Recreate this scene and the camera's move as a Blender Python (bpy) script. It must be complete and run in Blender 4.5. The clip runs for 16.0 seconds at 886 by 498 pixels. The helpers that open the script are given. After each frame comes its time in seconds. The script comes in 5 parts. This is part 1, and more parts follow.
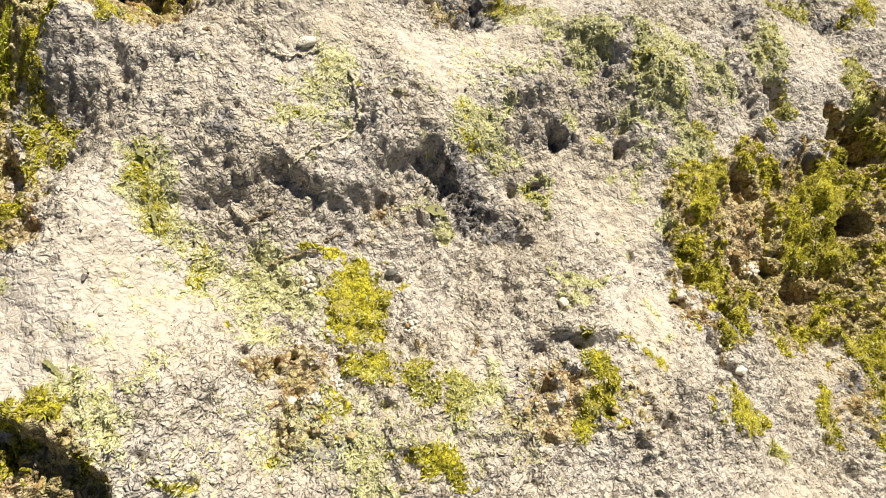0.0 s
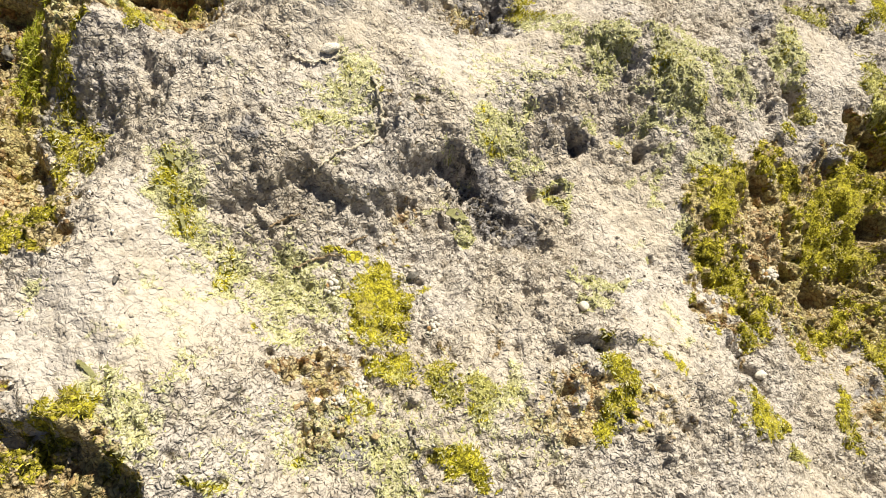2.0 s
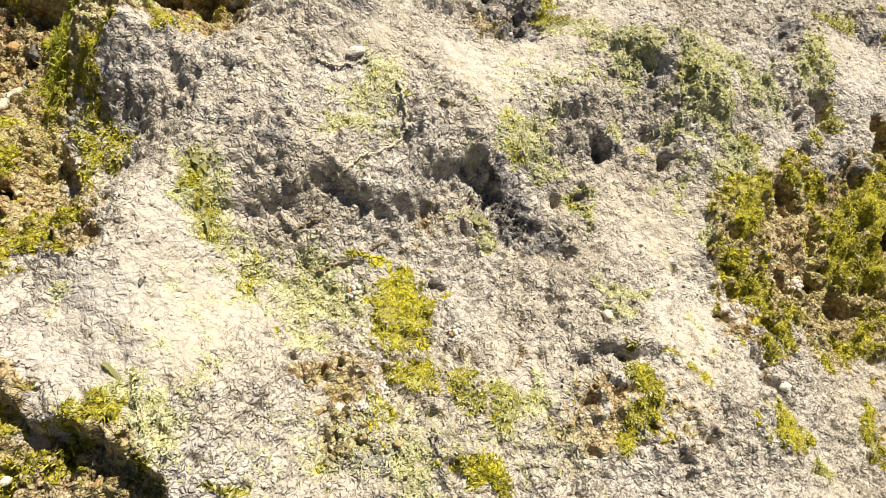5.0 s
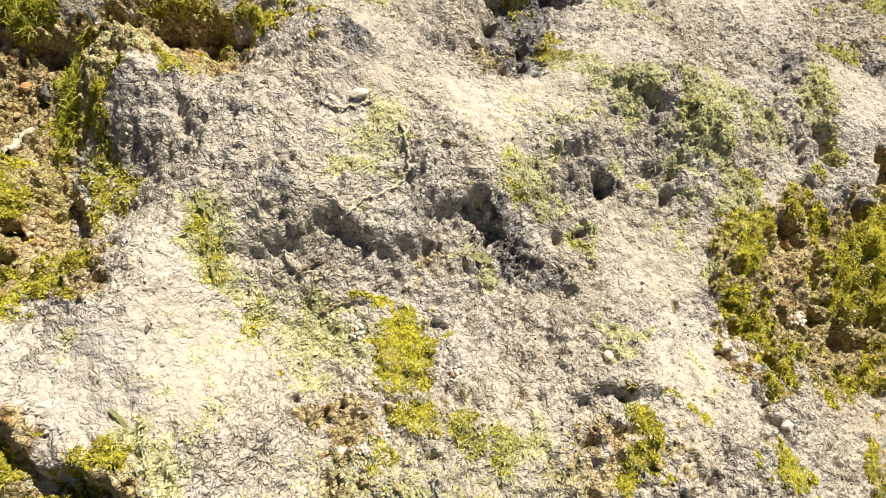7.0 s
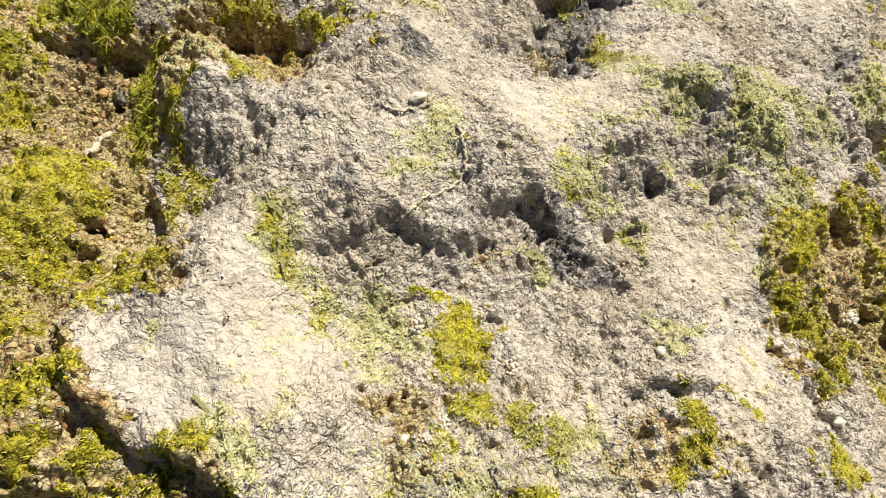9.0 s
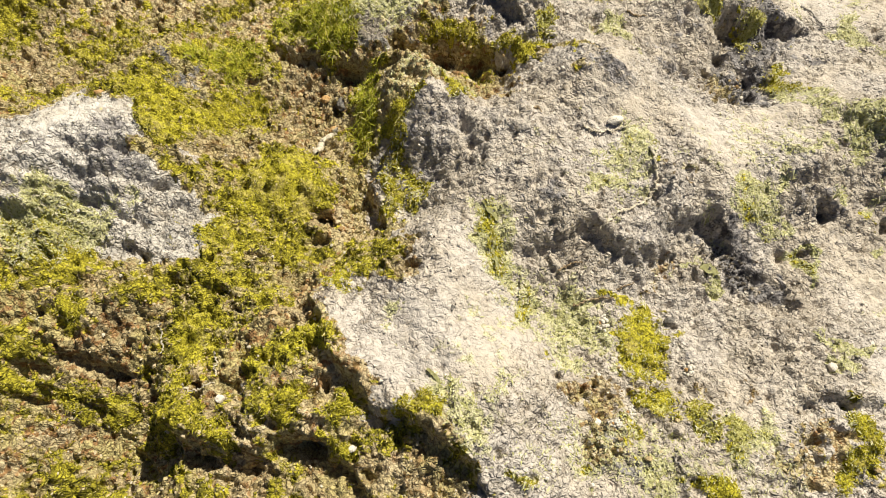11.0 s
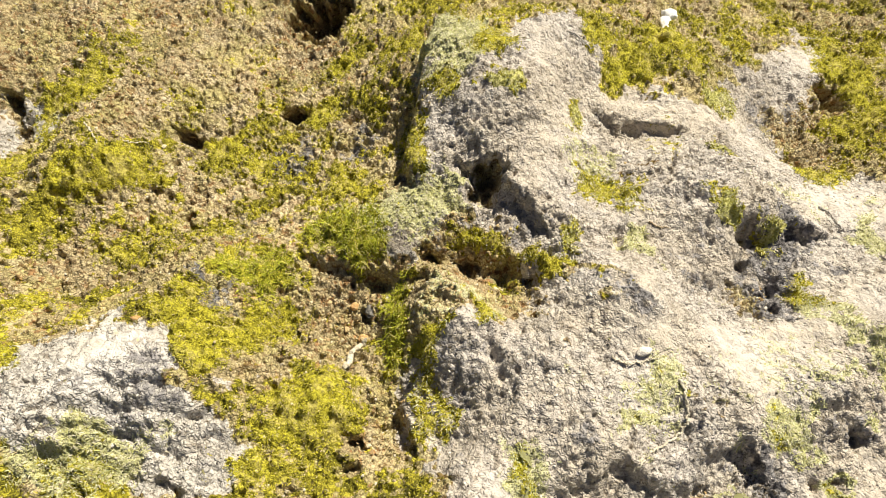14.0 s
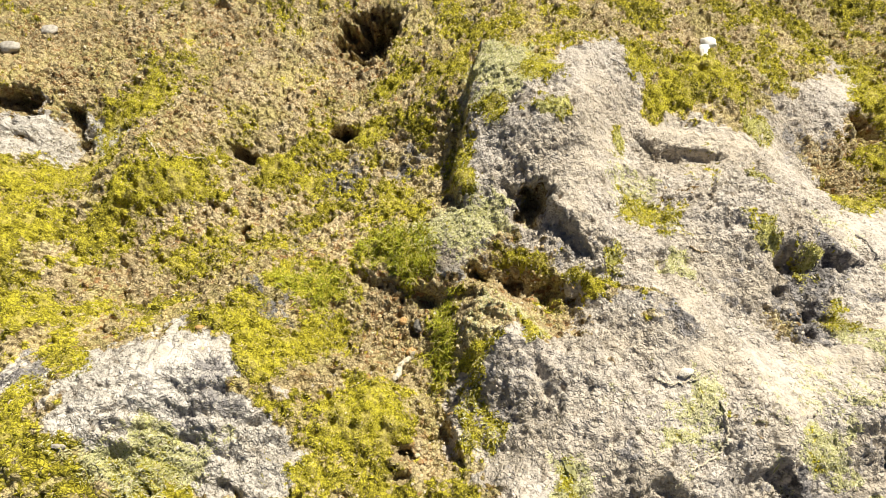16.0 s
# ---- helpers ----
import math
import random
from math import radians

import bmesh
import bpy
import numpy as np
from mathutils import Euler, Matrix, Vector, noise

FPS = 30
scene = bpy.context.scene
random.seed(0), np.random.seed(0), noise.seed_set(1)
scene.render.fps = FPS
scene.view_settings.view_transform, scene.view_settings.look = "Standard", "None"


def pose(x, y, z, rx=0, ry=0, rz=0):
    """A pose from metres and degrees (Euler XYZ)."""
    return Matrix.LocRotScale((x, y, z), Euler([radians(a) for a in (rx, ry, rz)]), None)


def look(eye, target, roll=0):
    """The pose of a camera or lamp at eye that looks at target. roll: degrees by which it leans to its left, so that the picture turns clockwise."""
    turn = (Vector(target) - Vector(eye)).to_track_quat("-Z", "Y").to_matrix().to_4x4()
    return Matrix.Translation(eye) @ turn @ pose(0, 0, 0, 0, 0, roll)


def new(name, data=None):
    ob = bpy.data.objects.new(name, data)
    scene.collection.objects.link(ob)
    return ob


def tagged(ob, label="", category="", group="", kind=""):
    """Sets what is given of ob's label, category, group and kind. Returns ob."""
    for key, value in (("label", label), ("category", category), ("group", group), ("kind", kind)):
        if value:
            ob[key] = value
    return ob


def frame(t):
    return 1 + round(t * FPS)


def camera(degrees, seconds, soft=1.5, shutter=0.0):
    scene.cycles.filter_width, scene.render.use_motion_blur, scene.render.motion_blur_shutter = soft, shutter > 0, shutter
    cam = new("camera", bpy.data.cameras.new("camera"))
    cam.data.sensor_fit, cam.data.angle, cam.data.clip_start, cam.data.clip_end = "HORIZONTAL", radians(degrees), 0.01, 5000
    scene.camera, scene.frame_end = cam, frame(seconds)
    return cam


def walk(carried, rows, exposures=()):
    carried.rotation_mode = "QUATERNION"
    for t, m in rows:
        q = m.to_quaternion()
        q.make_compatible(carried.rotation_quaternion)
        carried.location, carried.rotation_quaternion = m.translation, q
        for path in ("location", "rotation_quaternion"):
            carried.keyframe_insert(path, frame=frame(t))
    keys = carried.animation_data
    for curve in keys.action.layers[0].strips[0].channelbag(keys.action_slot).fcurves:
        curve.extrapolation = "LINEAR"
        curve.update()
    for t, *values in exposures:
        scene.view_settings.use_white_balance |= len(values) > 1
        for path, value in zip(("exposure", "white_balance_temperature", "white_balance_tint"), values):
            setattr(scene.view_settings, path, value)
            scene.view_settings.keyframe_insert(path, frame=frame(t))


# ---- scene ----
cam = camera(68.7, 16.0, 1.0)
PATH = [
    (0, (0.00551, 0.00590, 0.40134), (0.05032, 0.19394, 0.05115), 14.91),
    (0.5, (0.00499, 0.00665, 0.40339), (0.04822, 0.19526, 0.05331), 14.40),
    (1, (0.00257, 0.00649, 0.40445), (0.04414, 0.19574, 0.05451), 13.94),
    (1.5, (-0.00024, 0.00555, 0.40496), (0.03920, 0.19531, 0.05505), 13.41),
    (2, (-0.00236, 0.00379, 0.40440), (0.03637, 0.19371, 0.05451), 13.43),
    (2.5, (-0.00534, 0.00763, 0.40973), (0.03226, 0.19939, 0.06072), 12.72),
    (3, (-0.00321, 0.01129, 0.41116), (0.02871, 0.20236, 0.06119), 11.04),
    (3.5, (-0.00855, 0.00805, 0.41136), (0.02497, 0.19919, 0.06158), 11.57),
    (4, (-0.01106, 0.00792, 0.40780), (0.02242, 0.19872, 0.05783), 11.98),
    (6.5, (-0.00787, 0.01603, 0.40261), (0.02447, 0.20362, 0.05081), 13.49),
    (7, (-0.00692, 0.02740, 0.41973), (0.01880, 0.21793, 0.06897), 10.92),
    (7.5, (-0.01063, 0.02881, 0.42617), (0.00802, 0.22348, 0.07723), 8.26),
    (8, (-0.01090, 0.03039, 0.42980), (0.00472, 0.22569, 0.08107), 7.33),
    (8.2, (-0.01197, 0.02981, 0.42938), (0.00364, 0.22429, 0.08019), 7.35),
    (10.3, (-0.07522, -0.00203, 0.47551), (-0.10062, 0.17502, 0.11773), -0.64),
    (10.5, (-0.08802, -0.00425, 0.48499), (-0.11682, 0.17567, 0.12890), -1.29),
    (11, (-0.11066, -0.00858, 0.48851), (-0.14781, 0.16757, 0.13131), -2.13),
    (11.5, (-0.14239, -0.00745, 0.49358), (-0.18201, 0.17076, 0.13767), -1.07),
    (12, (-0.15747, 0.01563, 0.49765), (-0.20092, 0.19293, 0.14173), 0.39),
    (12.1, (-0.15805, 0.04130, 0.50544), (-0.19753, 0.21059, 0.14519), 0.79),
    (12.2, (-0.16132, 0.04787, 0.51228), (-0.20143, 0.22490, 0.15584), 1.85),
    (12.3, (-0.16110, 0.07057, 0.53774), (-0.21011, 0.24363, 0.18046), -2.39),
    (12.4, (-0.15890, 0.08713, 0.55242), (-0.21129, 0.25902, 0.19506), -3.47),
    (12.5, (-0.16114, 0.08512, 0.56360), (-0.21481, 0.27240, 0.21425), -2.84),
    (13, (-0.15896, 0.09700, 0.57581), (-0.21266, 0.29485, 0.23234), -3.16),
    (13.5, (-0.15140, 0.10158, 0.55430), (-0.19242, 0.29552, 0.20687), -2.04),
    (14, (-0.14795, 0.10443, 0.56118), (-0.19352, 0.30761, 0.21965), -3.13),
    (14.5, (-0.15088, 0.10033, 0.58011), (-0.20109, 0.30840, 0.24220), -4.44),
    (15, (-0.15349, 0.09686, 0.58452), (-0.20446, 0.30585, 0.24728), -4.23),
    (15.5, (-0.15515, 0.09598, 0.58319), (-0.20962, 0.30389, 0.24585), -4.52),
    (16, (-0.17433, 0.09429, 0.58863), (-0.23049, 0.29970, 0.25003), -4.09),
]
walk(cam, [(t, look(eye, target, roll)) for t, eye, target, roll in PATH], [(0.0, 0.55), (8.0, 0.5), (10.5, 0.38), (12.5, 0.63), (16.0, 0.64)])

# ---- light ----
SUN_TURN, SUN_UP = 32.0, 54.0          # degrees east of ahead, degrees over the ground
world = bpy.data.worlds.new("sky")
scene.world = world
world.use_nodes = True
wt = world.node_tree
sky = wt.nodes.new("ShaderNodeTexSky")
sky.sky_type, sky.sun_disc = "NISHITA", False
sky.air_density, sky.dust_density = 0.4, 0.9
sky.sun_elevation, sky.sun_rotation = radians(SUN_UP), radians(SUN_TURN)
wt.links.new(sky.outputs[0], wt.nodes["Background"].inputs[0])
wt.nodes["Background"].inputs[1].default_value = 0.045
sun_data = bpy.data.lights.new("sun", "SUN")
sun_data.energy, sun_data.angle, sun_data.color = 5.0, radians(0.53), (1.0, 0.93, 0.78)
sun = new("sun", sun_data)
sun.matrix_world = look((0, 0, 3), Vector((0, 0, 3)) - Vector((math.sin(radians(SUN_TURN)) * math.cos(radians(SUN_UP)), math.cos(radians(SUN_TURN)) * math.cos(radians(SUN_UP)), math.sin(radians(SUN_UP)))))


# ---- materials ----
class Nodes:
    """A short hand for building a node material."""

    def __init__(self, name):
        self.mat = bpy.data.materials.new(name)
        self.mat.use_nodes = True
        self.tree = self.mat.node_tree
        self.shader = self.tree.nodes["Principled BSDF"]
        self.shader.inputs["Specular IOR Level"].default_value = 0.25
        coord = self.tree.nodes.new("ShaderNodeTexCoord")
        self.where = coord.outputs["Object"]

    def put(self, socket, value):
        if isinstance(value, bpy.types.NodeSocket):
            self.tree.links.new(value, socket)
        elif isinstance(value, tuple) and len(value) == 3 and socket.type == "RGBA":
            socket.default_value = (*value, 1)
        else:
            socket.default_value = value

    def noise(self, scale, detail=4.0, rough=0.6, distort=0.0):
        n = self.tree.nodes.new("ShaderNodeTexNoise")
        self.put(n.inputs["Vector"], self.where)
        n.inputs["Scale"].default_value, n.inputs["Detail"].default_value = scale, detail
        n.inputs["Roughness"].default_value, n.inputs["Distortion"].default_value = rough, distort
        return n.outputs[0]

    def stirred(self, scale, amount):
        """The place, shifted about by a noise."""
        n = self.tree.nodes.new("ShaderNodeTexNoise")
        self.put(n.inputs["Vector"], self.where)
        n.inputs["Scale"].default_value, n.inputs["Detail"].default_value = scale, 2.0
        v = self.tree.nodes.new("ShaderNodeVectorMath")
        v.operation = "MULTIPLY_ADD"
        self.put(v.inputs[0], n.outputs["Color"])
        v.inputs[1].default_value = (amount,) * 3
        self.put(v.inputs[2], self.where)
        return v.outputs[0]

    def edges(self, scale, vector):
        """Distance to the nearest joint between rounded grains."""
        n = self.tree.nodes.new("ShaderNodeTexVoronoi")
        n.feature = "DISTANCE_TO_EDGE"
        self.put(n.inputs["Vector"], vector)
        n.inputs["Scale"].default_value = scale
        return n.outputs["Distance"]

    def squiggle(self, scale, width, distort=1.2):
        """Short wriggling lines."""
        n = self.noise(scale, 2, 0.55, distort)
        line = self.ramp(self.math("ABSOLUTE", self.math("SUBTRACT", n, 0.5)), width, width * 0.2)
        return self.math("MULTIPLY", line, self.ramp(self.noise(scale * 1.3, 2), 0.44, 0.54))

    def ramp(self, value, low, high):
        n = self.tree.nodes.new("ShaderNodeMapRange")
        n.interpolation_type = "SMOOTHSTEP"
        for socket, v in zip(n.inputs, (value, low, high, 0.0, 1.0)):
            self.put(socket, v)
        return n.outputs[0]

    def math(self, kind, a, b=0.0):
        n = self.tree.nodes.new("ShaderNodeMath")
        n.operation = kind
        self.put(n.inputs[0], a), self.put(n.inputs[1], b)
        return n.outputs[0]

    def mix(self, amount, a, b):
        n = self.tree.nodes.new("ShaderNodeMix")
        n.data_type = "RGBA"
        self.put(n.inputs[0], amount), self.put(n.inputs[6], a), self.put(n.inputs[7], b)
        return n.outputs[2]

    def layer(self, name):
        n = self.tree.nodes.new("ShaderNodeAttribute")
        n.attribute_name = name
        return n.outputs["Fac"]

    def per_island(self):
        return self.tree.nodes.new("ShaderNodeNewGeometry").outputs["Random Per Island"]

    def done(self, colour, rough=0.9, heights=(), strength=1.0):
        self.put(self.shader.inputs["Base Color"], colour)
        self.put(self.shader.inputs["Roughness"], rough)
        last = None
        for height, distance in heights:
            b = self.tree.nodes.new("ShaderNodeBump")
            b.inputs["Distance"].default_value, b.inputs["Strength"].default_value = distance, strength
            self.put(b.inputs["Height"], height)
            if last:
                self.put(b.inputs["Normal"], last)
            last = b.outputs[0]
        if last:
            self.put(self.shader.inputs["Normal"], last)
        return self.mat


def earth_material(name, white, cream, grey):
    """Weathered limestone, crumbly soil, moss stain, dark crust and a pale algal film, by the layers of the mesh."""
    m = Nodes(name)
    broad, mid, fine = m.noise(11, 5), m.noise(60, 5, 0.65), m.noise(135, 3, 0.6, 0.4)
    rough = m.ramp(m.layer("worn"), 0.1, 0.85)
    grain = m.edges(240, m.stirred(170, 0.007))
    joint = m.math("MULTIPLY", m.ramp(grain, 0.1, 0.015), m.ramp(m.noise(85, 4, 0.6), 0.46, 0.6))
    crack = m.math("MAXIMUM", m.math("MULTIPLY", m.squiggle(125, 0.036), 0.9), m.math("MULTIPLY", joint, 0.35))
    stone = m.mix(m.ramp(broad, 0.4, 0.6), white, cream)
    stone = m.mix(m.math("MULTIPLY", m.ramp(m.math("ADD", m.math("MULTIPLY", mid, 0.55), m.math("MULTIPLY", broad, 0.45)), 0.47, 0.6), m.math("MULTIPLY", rough, 0.28)), stone, grey)
    stone = m.mix(m.math("MULTIPLY", m.ramp(m.noise(38, 4, 0.6), 0.52, 0.66), 0.45), stone, (0.42, 0.365, 0.29))
    stone = m.mix(m.math("MULTIPLY", m.ramp(m.noise(90, 4, 0.65, 0.6), 0.52, 0.64), 0.4), stone, (0.38, 0.352, 0.325))
    stone = m.mix(m.math("MULTIPLY", m.ramp(fine, 0.56, 0.66), m.math("ADD", m.math("MULTIPLY", rough, 0.45), 0.3)), stone, (0.22, 0.178, 0.125))
    stone = m.mix(m.math("MULTIPLY", crack, m.math("ADD", m.math("MULTIPLY", rough, 0.35), 0.25)), stone, (0.15, 0.118, 0.075))
    earth = m.mix(m.ramp(mid, 0.35, 0.65), (0.5, 0.4, 0.225), (0.68, 0.58, 0.38))
    earth = m.mix(m.math("MULTIPLY", m.ramp(m.noise(2.5, 6, 0.7), 0.42, 0.6), 0.5), earth, (0.36, 0.29, 0.13))
    earth = m.mix(m.ramp(m.noise(24, 4), 0.42, 0.62), earth, (0.5, 0.43, 0.19))
    earth = m.mix(m.math("MULTIPLY", m.layer("rust"), m.ramp(m.noise(120), 0.5, 0.65)), earth, (0.35, 0.2, 0.085))
    earth = m.mix(m.ramp(fine, 0.55, 0.65), earth, (0.19, 0.12, 0.045))
    earth = m.mix(m.math("MULTIPLY", m.ramp(grain, 0.13, 0.02), 0.5), earth, (0.12, 0.075, 0.03))
    crust = m.mix(m.ramp(fine, 0.38, 0.6), (0.09, 0.082, 0.08), (0.33, 0.31, 0.3))
    film = m.mix(m.ramp(fine, 0.36, 0.6), (0.52, 0.5, 0.2), (0.6, 0.57, 0.36))
    film = m.mix(m.math("MULTIPLY", m.squiggle(260, 0.07, 1.6), 0.85), film, (0.13, 0.12, 0.03))
    green = m.mix(m.ramp(mid, 0.38, 0.6), (0.13, 0.118, 0.01), (0.5, 0.44, 0.04))
    green = m.mix(m.math("MULTIPLY", m.ramp(grain, 0.14, 0.02), 0.7), green, (0.08, 0.07, 0.01))
    uneven = m.math("ADD", m.math("MULTIPLY", m.math("SUBTRACT", mid, 0.5), 1.2), m.math("MULTIPLY", m.math("SUBTRACT", fine, 0.5), 1.6))

    def over(below, above, layer, low=0.42, high=0.6):
        return m.mix(m.ramp(m.math("ADD", m.layer(layer), uneven), low, high), below, above)

    colour = over(stone, earth, "earth")
    colour = over(colour, film, "film", 0.42, 0.62)
    colour = over(colour, crust, "crust", 0.5, 0.85)
    colour = over(colour, green, "moss", 0.42, 0.65)
    bumps = m.math("MULTIPLY", m.ramp(grain, 0.0, 0.3), m.ramp(m.layer("worn"), 0.0, 0.8))
    return m.done(colour, 0.93, ((mid, 0.0022), (m.math("MULTIPLY", fine, m.ramp(m.layer("worn"), -0.1, 1.0)), 0.0048), (bumps, 0.0009), (m.math("SUBTRACT", 1.0, m.math("MULTIPLY", crack, rough)), 0.0007)))


LIMESTONE = earth_material("limestone", (0.565, 0.512, 0.452), (0.55, 0.482, 0.392), (0.37, 0.335, 0.29))
GREYSTONE = earth_material("grey_limestone", (0.62, 0.58, 0.525), (0.59, 0.545, 0.475), (0.38, 0.36, 0.335))


# ---- relief of the ground ----
TURNS = np.linspace(0, 2 * math.pi, 256, endpoint=False)
EAST, NORTH = np.cos(TURNS), np.sin(TURNS)


def perlin(x, y, seed):
    """Gradient noise, about -0.7 to 0.7."""
    i, j = np.floor(x), np.floor(y)
    u, v = x - i, y - j
    i, j = i.astype(np.int64).astype(np.uint32), j.astype(np.int64).astype(np.uint32)
    su, sv = u * u * (3 - 2 * u), v * v * (3 - 2 * v)

    def corner(a, b):
        h = (i + np.uint32(a)) * np.uint32(374761393) + (j + np.uint32(b)) * np.uint32(668265263) + np.uint32(seed * 974711)
        h = (h ^ (h >> np.uint32(13))) * np.uint32(1274126177)
        h = (h >> np.uint32(16)) & np.uint32(255)
        return EAST[h] * (u - a) + NORTH[h] * (v - b)

    c, d = corner(0, 0), corner(0, 1)
    low, high = c + su * (corner(1, 0) - c), d + su * (corner(1, 1) - d)
    return low + sv * (high - low)


def fbm(x, y, size, octaves, seed, gain=0.5):
    total, amp = 0.0, 1.0
    for n in range(octaves):
        total = total + amp * perlin(x / size + 17.3 * n, y / size - 9.1 * n, seed + n)
        size, amp = size * 0.5, amp * gain
    return total


SWELLS, LEDGES, GROOVES, PITS = [], [], [], []


def oval(x, y, spot):
    cx, cy, rx, ry, turn = spot[:5]
    c, s = math.cos(math.radians(turn)), math.sin(math.radians(turn))
    u, v = ((x - cx) * c + (y - cy) * s) / rx, ((y - cy) * c - (x - cx) * s) / ry
    return u * u + v * v


def near(x, y, cx, cy, reach):
    """The numbers of the points round a place."""
    return np.flatnonzero((np.abs(x - cx) < reach) & (np.abs(y - cy) < reach))


def round_line(x, y, line, reach):
    xs, ys = [p[0] for p in line], [p[1] for p in line]
    return np.flatnonzero((x > min(xs) - reach) & (x < max(xs) + reach) & (y > min(ys) - reach) & (y < max(ys) + reach))


def swell(*spot):
    """A broad rise or hollow: place, half widths, turn, height."""
    SWELLS.append(spot)


def ledge(line, height, reach):
    """A step whose high side lies to the left of the line."""
    LEDGES.append((line, height, reach))


def groove(line, depth, width):
    GROOVES.append((line, depth, width))


def pit(*spot):
    """A hole: place, half widths, turn, depth."""
    PITS.append(spot)


def along(x, y, line):
    """Distance to a line, the side of it (left is plus), and how far past its ends."""
    best = np.full(x.shape, 1e9)
    side, ends = np.zeros(x.shape), np.zeros(x.shape)
    for n, ((ax, ay), (bx, by)) in enumerate(zip(line, line[1:])):
        dx, dy = bx - ax, by - ay
        size = math.hypot(dx, dy)
        raw = ((x - ax) * dx + (y - ay) * dy) / size
        t = np.clip(raw, 0, size)
        away = np.hypot(x - ax - dx / size * t, y - ay - dy / size * t)
        near = away < best
        best = np.where(near, away, best)
        side = np.where(near, np.where(dx * (y - ay) - dy * (x - ax) > 0, 1.0, -1.0), side)
        past = np.maximum(np.where(n == 0, -raw, 0), np.where(n == len(line) - 2, raw - size, 0))
        ends = np.where(near, np.maximum(past, 0), ends)
    return best, side, ends


FLOOR = 0.045
swell(0.430, 0.060, 0.22, 0.22, 0, -0.0758)
swell(-0.520, 0.190, 0.12, 0.12, 0, 0.0604)
swell(-0.400, -0.050, 0.12, 0.12, 0, -0.0446)
swell(-0.208, 0.346, 0.045, 0.045, 0, 0.0432)
swell(-0.604, 0.478, 0.065, 0.065, 0, 0.0390)
swell(-0.160, 0.670, 0.12, 0.12, 0, 0.0377)
swell(-0.175, 0.544, 0.065, 0.065, 0, 0.0375)
swell(0.188, 0.379, 0.065, 0.065, 0, 0.0371)
swell(-0.274, 0.610, 0.065, 0.065, 0, 0.0370)
swell(-0.186, 0.390, 0.045, 0.045, 0, -0.0365)
swell(-0.120, 0.390, 0.22, 0.22, 0, 0.0364)
swell(0.353, 0.214, 0.065, 0.065, 0, -0.0323)
swell(-0.054, 0.368, 0.045, 0.045, 0, 0.0296)
swell(-0.538, 0.313, 0.065, 0.065, 0, -0.0282)
swell(0.023, 0.181, 0.065, 0.065, 0, -0.0272)
swell(-0.400, 0.490, 0.12, 0.12, 0, -0.0271)
swell(-0.208, 0.236, 0.045, 0.045, 0, -0.0270)
swell(-0.362, 0.060, 0.045, 0.045, 0, -0.0269)
swell(-0.362, 0.016, 0.045, 0.045, 0, -0.0262)
swell(-0.142, 0.643, 0.065, 0.065, 0, 0.0260)
swell(-0.890, 0.720, 0.22, 0.22, 0, -0.0257)
swell(-0.274, 0.324, 0.045, 0.045, 0, -0.0256)
swell(-0.296, 0.258, 0.045, 0.045, 0, 0.0256)
swell(-0.460, 0.730, 0.12, 0.12, 0, -0.0254)
swell(0.210, 0.940, 0.22, 0.22, 0, -0.0243)
swell(0.210, 0.830, 0.22, 0.22, 0, -0.0242)
swell(-0.307, 0.544, 0.065, 0.065, 0, -0.0240)
swell(-0.230, 0.104, 0.045, 0.045, 0, 0.0239)
swell(-0.274, 0.280, 0.065, 0.065, 0, -0.0236)
swell(-0.736, 0.511, 0.065, 0.065, 0, -0.0236)
swell(-0.428, 0.170, 0.045, 0.045, 0, -0.0233)
swell(-0.175, 0.016, 0.065, 0.065, 0, -0.0231)
swell(-0.560, 0.610, 0.22, 0.22, 0, -0.0230)
swell(0.122, 0.610, 0.065, 0.065, 0, -0.0229)
swell(-0.142, 0.368, 0.045, 0.045, 0, -0.0229)
swell(-0.142, 0.214, 0.065, 0.065, 0, 0.0222)
swell(-0.318, 0.060, 0.045, 0.045, 0, 0.0213)
swell(-0.076, 0.577, 0.065, 0.065, 0, -0.0210)
swell(0.232, 0.412, 0.045, 0.045, 0, -0.0208)
swell(0.287, 0.412, 0.065, 0.065, 0, 0.0207)
swell(-0.736, 0.478, 0.065, 0.065, 0, -0.0207)
swell(0.380, 0.070, 0.12, 0.12, 0, -0.0203)
swell(0.023, 0.511, 0.065, 0.065, 0, 0.0197)
swell(-0.428, 0.346, 0.045, 0.045, 0, 0.0196)
swell(0.440, 0.310, 0.12, 0.12, 0, -0.0196)
swell(-0.054, 0.170, 0.045, 0.045, 0, -0.0187)
swell(-0.208, 0.544, 0.065, 0.065, 0, 0.0186)
swell(-0.274, 0.445, 0.065, 0.065, 0, 0.0186)
swell(-0.120, 0.302, 0.045, 0.045, 0, 0.0184)
swell(-0.160, 0.070, 0.12, 0.12, 0, 0.0183)
swell(-0.439, 0.280, 0.065, 0.065, 0, 0.0174)
swell(0.122, 0.247, 0.065, 0.065, 0, -0.0171)
swell(-0.098, 0.192, 0.045, 0.045, 0, -0.0169)
swell(0.200, 0.910, 0.12, 0.12, 0, -0.0167)
swell(-0.274, 0.192, 0.045, 0.045, 0, -0.0164)
swell(-0.384, 0.258, 0.045, 0.045, 0, 0.0163)
swell(0.056, 0.236, 0.045, 0.045, 0, -0.0158)
swell(-0.340, 0.302, 0.045, 0.045, 0, -0.0156)
swell(0.122, 0.082, 0.045, 0.045, 0, -0.0153)
swell(0.056, 0.412, 0.065, 0.065, 0, -0.0153)
